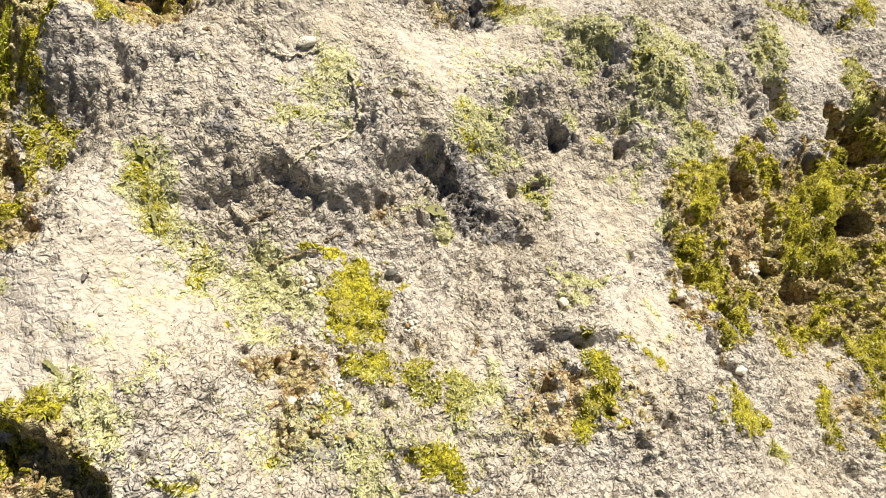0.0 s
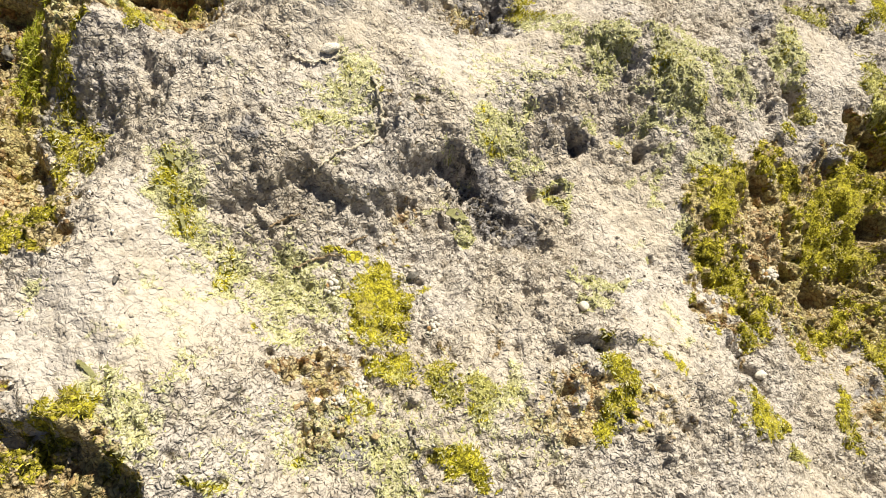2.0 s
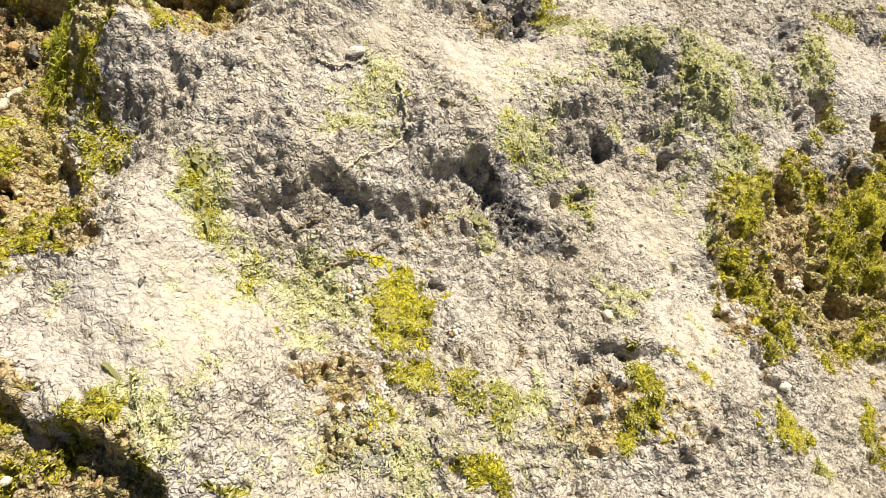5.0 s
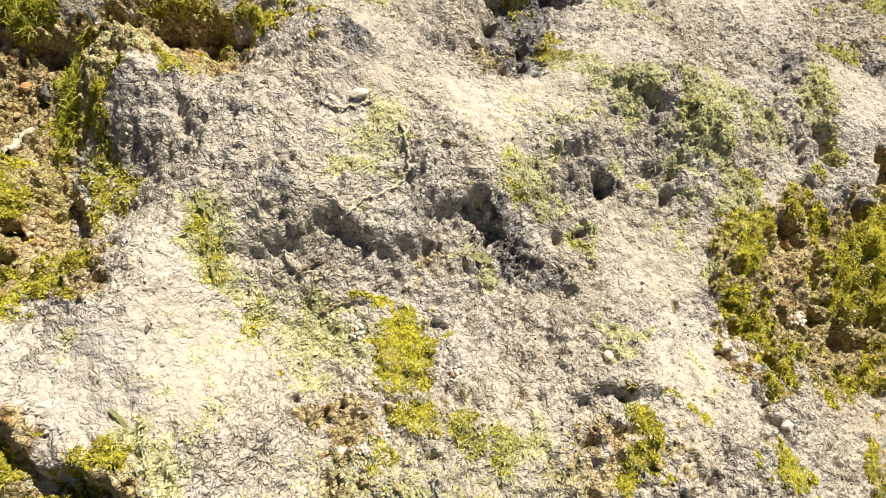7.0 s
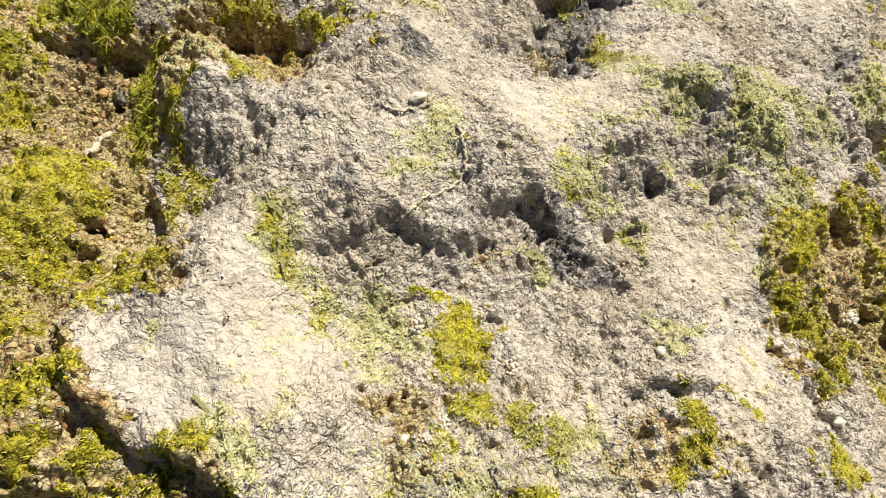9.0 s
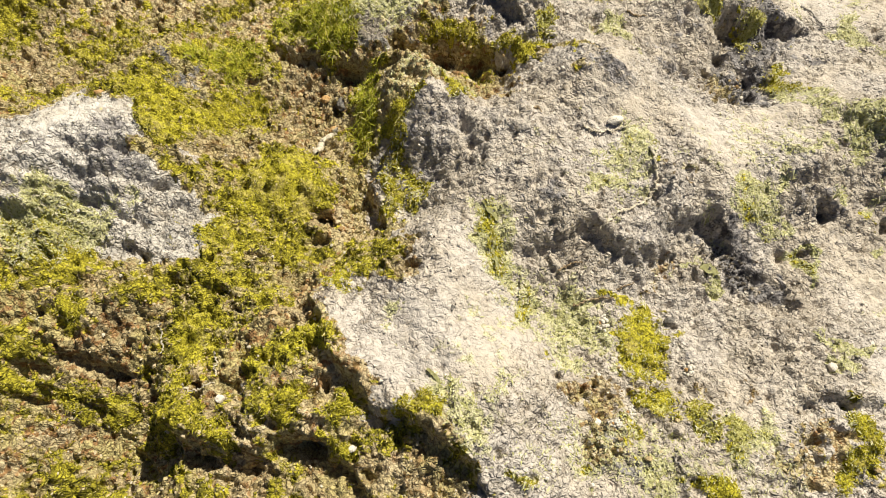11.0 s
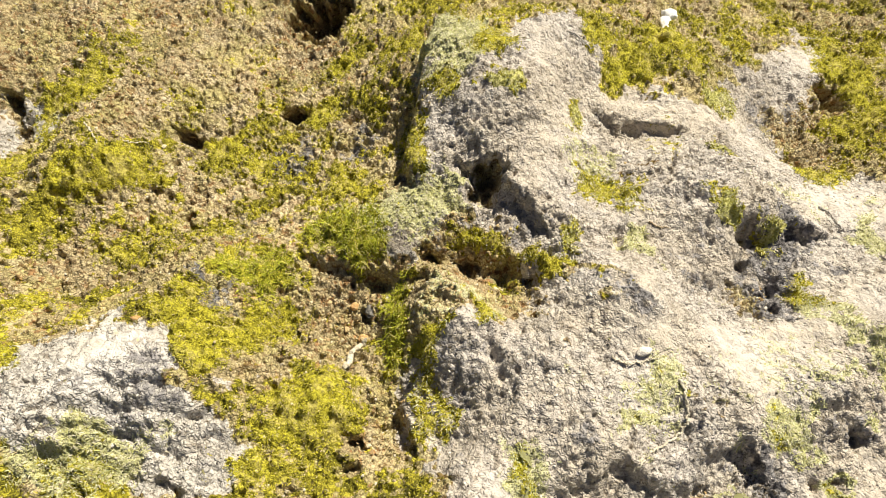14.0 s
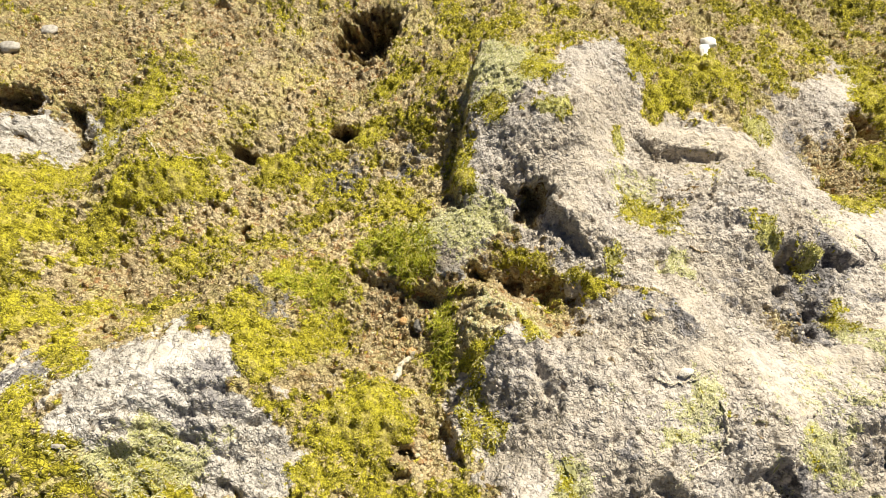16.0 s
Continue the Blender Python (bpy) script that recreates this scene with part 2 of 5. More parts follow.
swell(-0.472, 0.148, 0.045, 0.045, 0, -0.0153)
swell(-0.164, 0.170, 0.045, 0.045, 0, 0.0152)
swell(-0.318, 0.126, 0.045, 0.045, 0, -0.0150)
swell(-0.516, 0.522, 0.045, 0.045, 0, -0.0150)
swell(0.122, 0.148, 0.065, 0.065, 0, 0.0149)
swell(-0.670, 0.676, 0.065, 0.065, 0, 0.0149)
swell(-0.186, 0.258, 0.045, 0.045, 0, -0.0145)
swell(0.012, 0.302, 0.045, 0.045, 0, 0.0143)
swell(-0.538, 0.412, 0.065, 0.065, 0, -0.0142)
swell(-0.252, 0.368, 0.045, 0.045, 0, -0.0141)
swell(0.012, 0.478, 0.045, 0.045, 0, 0.0140)
swell(0.020, 0.730, 0.12, 0.12, 0, 0.0138)
swell(-0.450, 0.214, 0.045, 0.045, 0, 0.0131)
swell(-0.010, 0.643, 0.065, 0.065, 0, 0.0130)
swell(-0.098, 0.038, 0.045, 0.045, 0, 0.0129)
swell(0.122, 0.324, 0.045, 0.045, 0, 0.0129)
swell(-0.274, 0.148, 0.045, 0.045, 0, 0.0125)
swell(-0.076, 0.236, 0.045, 0.045, 0, 0.0125)
swell(0.166, 0.302, 0.045, 0.045, 0, -0.0124)
swell(0.221, 0.115, 0.065, 0.065, 0, 0.0122)
swell(-0.604, 0.577, 0.065, 0.065, 0, 0.0121)
swell(-0.604, 0.379, 0.065, 0.065, 0, -0.0119)
swell(-0.208, 0.148, 0.045, 0.045, 0, -0.0117)
swell(-0.142, 0.434, 0.045, 0.045, 0, 0.0112)
swell(0.188, 0.610, 0.065, 0.065, 0, -0.0109)
swell(-0.406, 0.126, 0.045, 0.045, 0, 0.0102)
swell(-0.340, 0.258, 0.045, 0.045, 0, -0.0101)
swell(-0.406, 0.643, 0.065, 0.065, 0, -0.0097)
swell(-0.274, 0.082, 0.065, 0.065, 0, -0.0096)
swell(-0.032, 0.104, 0.045, 0.045, 0, -0.0090)
swell(0.210, 0.192, 0.045, 0.045, 0, -0.0088)
swell(-0.010, 0.412, 0.045, 0.045, 0, -0.0087)
swell(0.056, 0.082, 0.065, 0.065, 0, 0.0082)
swell(-0.098, 0.104, 0.045, 0.045, 0, 0.0082)
swell(-0.538, 0.247, 0.065, 0.065, 0, -0.0073)
swell(-0.450, 0.082, 0.045, 0.045, 0, -0.0068)
swell(-0.373, 0.379, 0.065, 0.065, 0, 0.0057)
swell(0.089, 0.313, 0.065, 0.065, 0, 0.0056)
swell(-0.043, 0.247, 0.065, 0.065, 0, 0.0053)
swell(-0.472, 0.544, 0.065, 0.065, 0, 0.0053)
swell(0.232, 0.280, 0.045, 0.045, 0, 0.0050)
swell(-0.076, 0.511, 0.065, 0.065, 0, -0.0046)
swell(-0.307, 0.346, 0.065, 0.065, 0, 0.0038)
swell(-0.076, 0.313, 0.065, 0.065, 0, 0.0023)
ledge([(-0.064, 0.228), (-0.056, 0.235), (-0.046, 0.233), (-0.035, 0.229), (-0.025, 0.229), (-0.011, 0.230), (0.005, 0.235)], 0.0125, 0.026)
ledge([(0.016, 0.255), (0.024, 0.261), (0.036, 0.267), (0.048, 0.269), (0.056, 0.262)], 0.015, 0.026)
ledge([(0.118, 0.293), (0.129, 0.298), (0.139, 0.297)], 0.006, 0.02)
ledge([(0.100, 0.310), (0.119, 0.314), (0.138, 0.321)], 0.00525, 0.02)
ledge([(0.113, 0.140), (0.128, 0.143), (0.141, 0.143), (0.155, 0.144)], 0.0075, 0.02)
ledge([(0.151, 0.362), (0.160, 0.355), (0.167, 0.352)], 0.006, 0.02)
ledge([(0.080, 0.242), (0.096, 0.232), (0.109, 0.219)], 0.006, 0.02)
ledge([(-0.072, 0.577), (-0.055, 0.577), (-0.034, 0.579), (-0.008, 0.576)], 0.0105, 0.026)
ledge([(-0.192, 0.474), (-0.175, 0.474), (-0.161, 0.456), (-0.146, 0.444), (-0.131, 0.430)], 0.015, 0.03)
ledge([(0.040, 0.468), (0.064, 0.469), (0.088, 0.473), (0.118, 0.476)], 0.0135, 0.03)
ledge([(-0.086, 0.431), (-0.071, 0.436), (-0.056, 0.437)], 0.00525, 0.02)
ledge([(-0.142, 0.494), (-0.117, 0.515), (-0.082, 0.542)], 0.0045, 0.02)
ledge([(-0.178, 0.515), (-0.157, 0.523), (-0.142, 0.528)], 0.0045, 0.02)
ledge([(-0.312, 0.375), (-0.284, 0.371), (-0.252, 0.368), (-0.230, 0.367)], 0.005, 0.022)
ledge([(-0.340, 0.037), (-0.303, 0.040), (-0.276, 0.038), (-0.256, 0.038)], 0.009, 0.024)
ledge([(-0.251, 0.051), (-0.229, 0.056), (-0.199, 0.058)], 0.009, 0.024)
groove([(0.237, 0.156), (0.244, 0.142), (0.259, 0.129)], 0.008, 0.004)
groove([(-0.012, 0.547), (-0.014, 0.527), (-0.016, 0.500)], 0.005, 0.002)
pit(0.184, 0.293, 0.0044, 0.0042, 0, 0.016)
pit(0.131, 0.293, 0.0063, 0.0061, 0, 0.014)
pit(0.115, 0.253, 0.0052, 0.0080, -30, 0.014)
pit(0.100, 0.254, 0.0036, 0.0034, 0, 0.01)
pit(0.282, 0.279, 0.0096, 0.0082, 0, 0.03)
pit(0.382, 0.349, 0.0090, 0.0121, 0, 0.022)
pit(0.412, 0.334, 0.0138, 0.0172, 0, 0.04)
pit(0.322, 0.358, 0.0074, 0.0173, 0, 0.014)
pit(0.312, 0.225, 0.0089, 0.0073, 0, 0.045)
pit(0.393, 0.270, 0.0121, 0.0092, 0, 0.045)
pit(0.341, 0.218, 0.0124, 0.0113, 0, 0.018)
pit(0.311, 0.253, 0.0045, 0.0153, 0, 0.014)
pit(0.271, 0.212, 0.0119, 0.0060, 0, 0.01)
pit(0.214, 0.178, 0.0058, 0.0041, 0, 0.016)
pit(0.132, 0.140, 0.0120, 0.0028, 0, 0.006)
pit(0.244, 0.140, 0.0042, 0.0145, -42, 0.012)
pit(0.091, 0.175, 0.0021, 0.0065, -15, 0.008)
pit(-0.061, 0.126, 0.0027, 0.0021, 0, 0.008)
pit(-0.036, 0.125, 0.0030, 0.0028, 0, 0.008)
pit(0.025, 0.186, 0.0029, 0.0024, 0, 0.008)
pit(0.039, 0.259, 0.0086, 0.0086, 0, 0.008)
pit(0.399, 0.436, 0.0157, 0.0114, 0, 0.01)
pit(0.296, 0.404, 0.0106, 0.0110, 0, 0.008)
pit(0.293, 0.341, 0.0070, 0.0111, 0, 0.01)
pit(0.352, 0.308, 0.0042, 0.0115, 0, 0.008)
pit(0.184, 0.307, 0.0044, 0.0037, 0, 0.008)
pit(0.245, 0.215, 0.0044, 0.0080, 0, 0.006)
pit(0.167, 0.353, 0.0088, 0.0041, -35, 0.006)
pit(0.119, 0.309, 0.0099, 0.0034, 0, 0.006)
pit(0.372, 0.232, 0.0108, 0.0061, 0, 0.01)
pit(0.210, 0.223, 0.0017, 0.0043, 0, 0.005)
pit(0.184, 0.209, 0.0020, 0.0045, 0, 0.008)
pit(-0.185, 0.465, 0.0146, 0.0157, 0, 0.045)
pit(-0.209, 0.476, 0.0084, 0.0061, 0, 0.012)
pit(-0.225, 0.392, 0.0081, 0.0065, 0, 0.03)
pit(-0.195, 0.394, 0.0134, 0.0083, 0, 0.028)
pit(-0.155, 0.393, 0.0082, 0.0076, 0, 0.025)
pit(-0.136, 0.384, 0.0070, 0.0046, 0, 0.02)
pit(-0.048, 0.574, 0.0073, 0.0050, 0, 0.004)
pit(-0.024, 0.571, 0.0110, 0.0042, 0, 0.004)
pit(-0.063, 0.419, 0.0040, 0.0135, 0, 0.012)
pit(0.058, 0.461, 0.0113, 0.0110, 0, 0.016)
pit(0.100, 0.471, 0.0118, 0.0070, 0, 0.012)
pit(0.049, 0.431, 0.0044, 0.0104, -25, 0.014)
pit(0.171, 0.686, 0.0134, 0.0212, 0, 0.04)
pit(0.121, 0.589, 0.0162, 0.0068, 0, 0.012)
pit(-0.439, 0.753, 0.0314, 0.0384, -34, 0.09)
pit(-0.422, 0.584, 0.0150, 0.0096, 0, 0.07)
pit(-0.528, 0.530, 0.0152, 0.0100, 0, 0.05)
pit(-0.482, 0.423, 0.0043, 0.0065, 0, 0.04)
pit(-0.613, 0.400, 0.0040, 0.0067, 0, 0.014)
pit(-0.532, 0.449, 0.0039, 0.0045, 0, 0.014)
pit(-0.515, 0.446, 0.0032, 0.0035, 0, 0.012)
pit(-0.728, 0.684, 0.0068, 0.0125, 0, 0.014)
pit(-0.437, 0.687, 0.0045, 0.0092, 0, 0.014)
pit(-0.744, 0.520, 0.0129, 0.0157, 0, 0.03)
pit(-0.766, 0.548, 0.0115, 0.0195, 0, 0.04)
pit(-0.232, 0.365, 0.0118, 0.0039, 0, 0.01)
pit(0.074, 0.413, 0.0050, 0.0083, 0, 0.012)
pit(0.037, 0.408, 0.0043, 0.0053, 0, 0.012)
pit(-0.222, 0.563, 0.0056, 0.0065, 0, 0.008)
pit(-0.011, 0.476, 0.0162, 0.0049, 0, 0.005)
pit(-0.068, 0.569, 0.0060, 0.0041, 0, 0.005)
pit(-0.274, 0.338, 0.0052, 0.0046, 0, 0.012)
pit(-0.576, 0.325, 0.0038, 0.0042, 0, 0.012)
pit(-0.556, 0.275, 0.0047, 0.0039, 0, 0.012)
pit(-0.296, 0.030, 0.0147, 0.0042, 0, 0.014)
pit(-0.259, 0.029, 0.0101, 0.0035, 0, 0.014)
pit(-0.223, 0.050, 0.0162, 0.0029, 0, 0.014)
pit(-0.317, 0.037, 0.0045, 0.0078, 0, 0.012)
pit(-0.411, 0.080, 0.0125, 0.0047, 0, 0.012)
pit(-0.383, 0.078, 0.0115, 0.0050, 0, 0.014)
pit(-0.440, 0.049, 0.0168, 0.0037, 0, 0.012)
pit(-0.257, 0.221, 0.0064, 0.0027, 0, 0.012)
pit(-0.381, 0.163, 0.0047, 0.0047, 0, 0.012)
pit(-0.268, 0.368, 0.0105, 0.0050, 0, 0.012)
pit(-0.270, 0.051, 0.0073, 0.0044, 0, 0.012)
pit(-0.177, 0.039, 0.0063, 0.0040, 0, 0.012)
pit(-0.433, 0.069, 0.0147, 0.0048, 0, 0.012)
pit(-0.396, 0.055, 0.0098, 0.0046, 0, 0.01)
pit(-0.248, 0.059, 0.0063, 0.0034, 0, 0.01)
pit(-0.314, 0.076, 0.0069, 0.0029, 0, 0.01)
ledge([(-0.193, 0.328), (-0.212, 0.296), (-0.223, 0.272), (-0.229, 0.258), (-0.213, 0.236)], 0.0184, 0.045)
ledge([(-0.225, 0.178), (-0.244, 0.150), (-0.213, 0.106), (-0.193, 0.089), (-0.175, 0.077), (-0.142, 0.074), (-0.125, 0.063), (-0.108, 0.044)], 0.0162, 0.045)
ledge([(-0.275, 0.683), (-0.268, 0.569), (-0.272, 0.525), (-0.269, 0.489), (-0.257, 0.467)], 0.0270, 0.05)
ledge([(-0.337, 0.382), (-0.301, 0.375), (-0.263, 0.368), (-0.245, 0.379), (-0.232, 0.396), (-0.209, 0.416), (-0.175, 0.405), (-0.138, 0.381)], 0.0083, 0.035)
ledge([(-0.488, 0.210), (-0.447, 0.226), (-0.404, 0.234), (-0.370, 0.243)], 0.0020, 0.02)
ledge([(-0.500, 0.170), (-0.466, 0.176), (-0.435, 0.178), (-0.393, 0.166), (-0.367, 0.165)], 0.0047, 0.03)
ledge([(-0.338, 0.047), (-0.303, 0.038), (-0.284, 0.046), (-0.255, 0.040), (-0.236, 0.053), (-0.210, 0.054), (-0.188, 0.041), (-0.171, 0.026)], 0.0120, 0.05)
ledge([(0.362, 0.311), (0.373, 0.338), (0.391, 0.357), (0.463, 0.391)], 0.0150, 0.04)
groove([(-0.179, 0.329), (-0.167, 0.315), (-0.149, 0.288)], 0.008, 0.006)
groove([(-0.124, 0.197), (-0.093, 0.208), (-0.063, 0.209)], 0.006, 0.005)
groove([(-0.501, 0.213), (-0.469, 0.226), (-0.433, 0.225), (-0.404, 0.231)], 0.005, 0.0035)
groove([(-0.486, 0.195), (-0.445, 0.210), (-0.402, 0.214), (-0.360, 0.218)], 0.005, 0.0035)
groove([(-0.490, 0.180), (-0.454, 0.192), (-0.422, 0.193), (-0.386, 0.184)], 0.004, 0.003)
groove([(-0.465, 0.253), (-0.475, 0.288), (-0.446, 0.279)], 0.004, 0.003)
groove([(-0.496, 0.253), (-0.483, 0.243), (-0.481, 0.213)], 0.004, 0.003)
pit(-0.257, 0.221, 0.0071, 0.0033, 29, 0.0144)
pit(-0.854, 0.550, 0.0381, 0.0227, 10, 0.06)
pit(-0.812, 0.503, 0.0186, 0.0065, 10, 0.0112)
pit(-0.653, 0.762, 0.0142, 0.01, 9, 0.016)
pit(-0.313, 0.821, 0.0136, 0.0095, 9, 0.016)
pit(-0.263, 0.227, 0.0103, 0.0035, 11, 0.0096)
pit(-0.257, 0.202, 0.009, 0.0037, 25, 0.0128)
pit(-0.390, 0.168, 0.0049, 0.0028, 8, 0.008)


def relief(x, y):
    """Height of the ground's large forms."""
    shape = x.shape
    x, y = x.ravel(), y.ravel()
    z = np.full(x.shape, FLOOR)
    for spot in SWELLS:
        k = near(x, y, spot[0], spot[1], 2.6 * max(spot[2], spot[3]))
        z[k] += spot[5] * np.exp(-oval(x[k], y[k], spot))
    wx, wy = x + 0.007 * fbm(x, y, 0.03, 3, 5, 0.6), y + 0.007 * fbm(x, y, 0.03, 3, 9, 0.6)
    for line, height, reach in LEDGES:
        k = round_line(x, y, line, 2.6 * reach)
        away, side, ends = along(wx[k], wy[k], line)
        z[k] += 0.5 * height * np.tanh(side * away / 0.0022) * np.exp(-((away / reach) ** 2) - (ends / 0.012) ** 2)
    for line, depth, width in GROOVES:
        k = round_line(x, y, line, 3 * width)
        z[k] -= depth * np.exp(-((along(wx[k], wy[k], line)[0] / width) ** 2))
    return (z - hollow(x, y)).reshape(shape)


def hollow(x, y):
    """Depth of the holes."""
    shape = x.shape
    x, y = x.ravel(), y.ravel()
    deep = np.zeros(x.shape)
    for spot in PITS:
        k = near(x, y, spot[0], spot[1], 2.2 * max(spot[2], spot[3]) + 0.01)
        stray, steep = (0.8 * min(spot[2], spot[3]), 2) if spot[5] > 0.035 else (0.9 * min(spot[2], spot[3]), 1.3)
        wx, wy = x[k] + stray * fbm(x[k], y[k], 0.016, 3, 13, 0.6), y[k] + stray * fbm(x[k], y[k], 0.016, 3, 17, 0.6)
        lean = ((wx - spot[0]) * 0.5 + (wy - spot[1]) * 0.85) / min(spot[2], spot[3])
        deep[k] += spot[5] * np.exp(-(oval(wx, wy, spot) ** steep) * 0.7) * (0.45 + 0.55 / (1 + np.exp(-2.5 * lean - 0.8)))
    return deep.reshape(shape)


# ---- what covers it ----
MOSS, LICHEN, SOIL, ALGA, SMOOTH, SHAG = [], [], [], [], [], []


def moss(*spot):
    MOSS.append(spot)


def lichen(*spot):
    LICHEN.append(spot)


def soil(*spot):
    SOIL.append(spot)


def alga(*spot):
    ALGA.append(spot)


def smooth(*spot):
    SMOOTH.append(spot)


def shag(*spot):
    SHAG.append(spot)


smooth(0.163, 0.232, 0.0546, 0.0356, 4, 1)
smooth(-0.129, 0.140, 0.0609, 0.0419, 3, 0.8)
smooth(0.057, 0.337, 0.0427, 0.0304, -20, 0.8)
smooth(-0.030, 0.610, 0.0704, 0.031, -4, 0.9)
smooth(0.061, 0.361, 0.0467, 0.0319, -7, 0.9)
smooth(-0.103, 0.289, 0.0688, 0.031, 11, 0.7)
smooth(0.369, 0.387, 0.0433, 0.0457, 6, 0.8)
smooth(0.079, 0.170, 0.0441, 0.0228, 3, 0.4)
smooth(-0.472, 0.254, 0.0521, 0.0204, 11, 0.9)
smooth(0.212, 0.189, 0.0246, 0.0251, 3, 0.6)
smooth(0.152, 0.413, 0.0425, 0.0369, 5, 0.7)
smooth(-0.092, 0.105, 0.0384, 0.0336, 2, 0.6)
smooth(-0.067, 0.316, 0.0521, 0.0275, 7, 0.5)
shag(-0.351, 0.082, 0.1014, 0.0714, 8, 1)
shag(-0.239, 0.077, 0.0477, 0.0423, 8, 0.7)
shag(-0.573, 0.417, 0.1096, 0.0448, 7, 0.3)
shag(-0.307, 0.399, 0.0532, 0.036, 11, 0.6)
shag(-0.307, 0.406, 0.0481, 0.0346, 6, 0.6)
moss(-0.002, 0.168, 0.0208, 0.0307, -8, 1.15)
moss(0.004, 0.125, 0.016, 0.0163, 2, 1.04)
moss(0.028, 0.118, 0.0096, 0.0097, 2, 1.05)
moss(0.059, 0.107, 0.0108, 0.0196, -8, 0.91)
moss(0.050, 0.064, 0.0155, 0.0137, -18, 1.1)
moss(0.415, 0.171, 0.0307, 0.0249, 2, 1.05)
moss(-0.121, 0.221, 0.0083, 0.012, -19, 1.04)
moss(-0.117, 0.195, 0.0077, 0.0143, 4, 1.04)
moss(-0.199, 0.259, 0.0104, 0.0282, -5, 1.0)
moss(-0.244, 0.332, 0.0119, 0.0449, 7, 1.2)
moss(-0.171, 0.332, 0.0107, 0.0152, -20, 1.05)
moss(-0.151, 0.086, 0.0076, 0.0066, 1, 1.15)
moss(-0.141, 0.103, 0.0087, 0.0085, 2, 0.65)
moss(-0.092, 0.175, 0.0121, 0.0131, -29, 0.65)
moss(0.072, 0.283, 0.0197, 0.018, 5, 0.59)
moss(-0.038, 0.296, 0.0174, 0.0136, 6, 0.3)
moss(-0.031, 0.263, 0.0206, 0.0086, 5, 0.35)
moss(0.432, 0.518, 0.0782, 0.0153, 8, 0.91)
moss(-0.667, 0.582, 0.0382, 0.0578, 10, 1.0)
moss(-0.734, 0.456, 0.0794, 0.0401, 10, 1.1)
moss(-0.578, 0.459, 0.056, 0.0266, 10, 1.04)
moss(-0.501, 0.523, 0.052, 0.0182, 10, 1.1)
moss(-0.718, 0.379, 0.0525, 0.039, 10, 1.1)
moss(-0.422, 0.303, 0.0201, 0.0294, 11, 1.15)
moss(-0.386, 0.268, 0.0187, 0.0249, -18, 1.0)
moss(-0.300, 0.237, 0.049, 0.0273, 11, 1.1)
moss(-0.301, 0.409, 0.0418, 0.0276, -1, 1.2)
moss(-0.372, 0.353, 0.0373, 0.0202, 11, 1.2)
moss(-0.294, 0.659, 0.0213, 0.0381, 9, 1.0)
moss(-0.242, 0.560, 0.0214, 0.0131, 10, 1.0)
moss(-0.253, 0.486, 0.0108, 0.0404, 10, 1.05)
moss(-0.198, 0.263, 0.0131, 0.0305, 11, 1.0)
moss(-0.206, 0.308, 0.0177, 0.0179, 11, 1.2)
moss(-0.180, 0.341, 0.0077, 0.0167, 32, 1.05)
moss(-0.465, 0.164, 0.0275, 0.0134, 11, 0.65)
moss(-0.565, 0.172, 0.0221, 0.0452, 11, 1.1)
moss(-0.545, 0.232, 0.0154, 0.0167, 11, 1.0)
moss(-0.386, 0.586, 0.0329, 0.0257, 10, 1.05)
moss(-0.432, 0.504, 0.0379, 0.0234, 10, 1.04)
moss(-0.329, 0.492, 0.0296, 0.0221, 10, 1.04)
moss(-0.321, 0.326, 0.0268, 0.0173, 11, 0.78)
moss(-0.609, 0.437, 0.0374, 0.02, 10, 1.04)
moss(-0.701, 0.758, 0.0469, 0.0239, 9, 0.3)
moss(-0.422, 0.752, 0.0151, 0.0133, 9, 0.3)
moss(-0.323, 0.115, 0.0198, 0.0165, 8, 1.0)
moss(-0.239, 0.070, 0.0183, 0.013, 8, 1.1)
moss(-0.315, 0.079, 0.0153, 0.0101, 8, 1.05)
moss(-0.429, 0.153, 0.021, 0.0141, 8, 0.4)
moss(-0.417, 0.118, 0.0166, 0.0135, 8, 0.91)
moss(-0.386, 0.055, 0.0237, 0.0157, 8, 1.05)
moss(-0.151, 0.084, 0.0123, 0.0092, 8, 1.15)
moss(-0.278, 0.051, 0.0222, 0.0108, 8, 1.0)
moss(-0.197, 0.077, 0.0181, 0.0072, 8, 1.0)
moss(-0.190, 0.057, 0.0221, 0.0101, -11, 1.05)
moss(-0.239, 0.115, 0.0225, 0.0154, 8, 1.04)
moss(-0.280, 0.143, 0.024, 0.017, 8, 0.91)
moss(-0.376, 0.187, 0.0256, 0.0145, 8, 0.3)
moss(-0.320, 0.190, 0.0256, 0.019, 8, 1.05)
moss(-0.218, 0.164, 0.0138, 0.0123, 8, 1.0)
moss(-0.447, 0.174, 0.0211, 0.0145, 8, 0.78)
moss(0.037, 0.125, 0.0111, 0.0132, 2, 0.78)
moss(0.405, 0.117, 0.0242, 0.0356, 1, 1.05)
moss(-0.005, 0.294, 0.0085, 0.0083, 6, 0.59)
moss(-0.667, 0.650, 0.0517, 0.0423, 9, 0.78)
moss(-0.710, 0.540, 0.0348, 0.0367, 10, 0.78)
moss(-0.486, 0.654, 0.0443, 0.0303, 10, 0.59)
moss(-0.381, 0.676, 0.0351, 0.0384, 10, 0.78)
moss(-0.457, 0.388, 0.0412, 0.0204, 11, 0.72)
moss(-0.550, 0.373, 0.036, 0.0208, 11, 0.65)
moss(-0.367, 0.298, 0.0304, 0.0214, 11, 1.04)
moss(-0.640, 0.281, 0.0471, 0.0265, 11, 1.05)
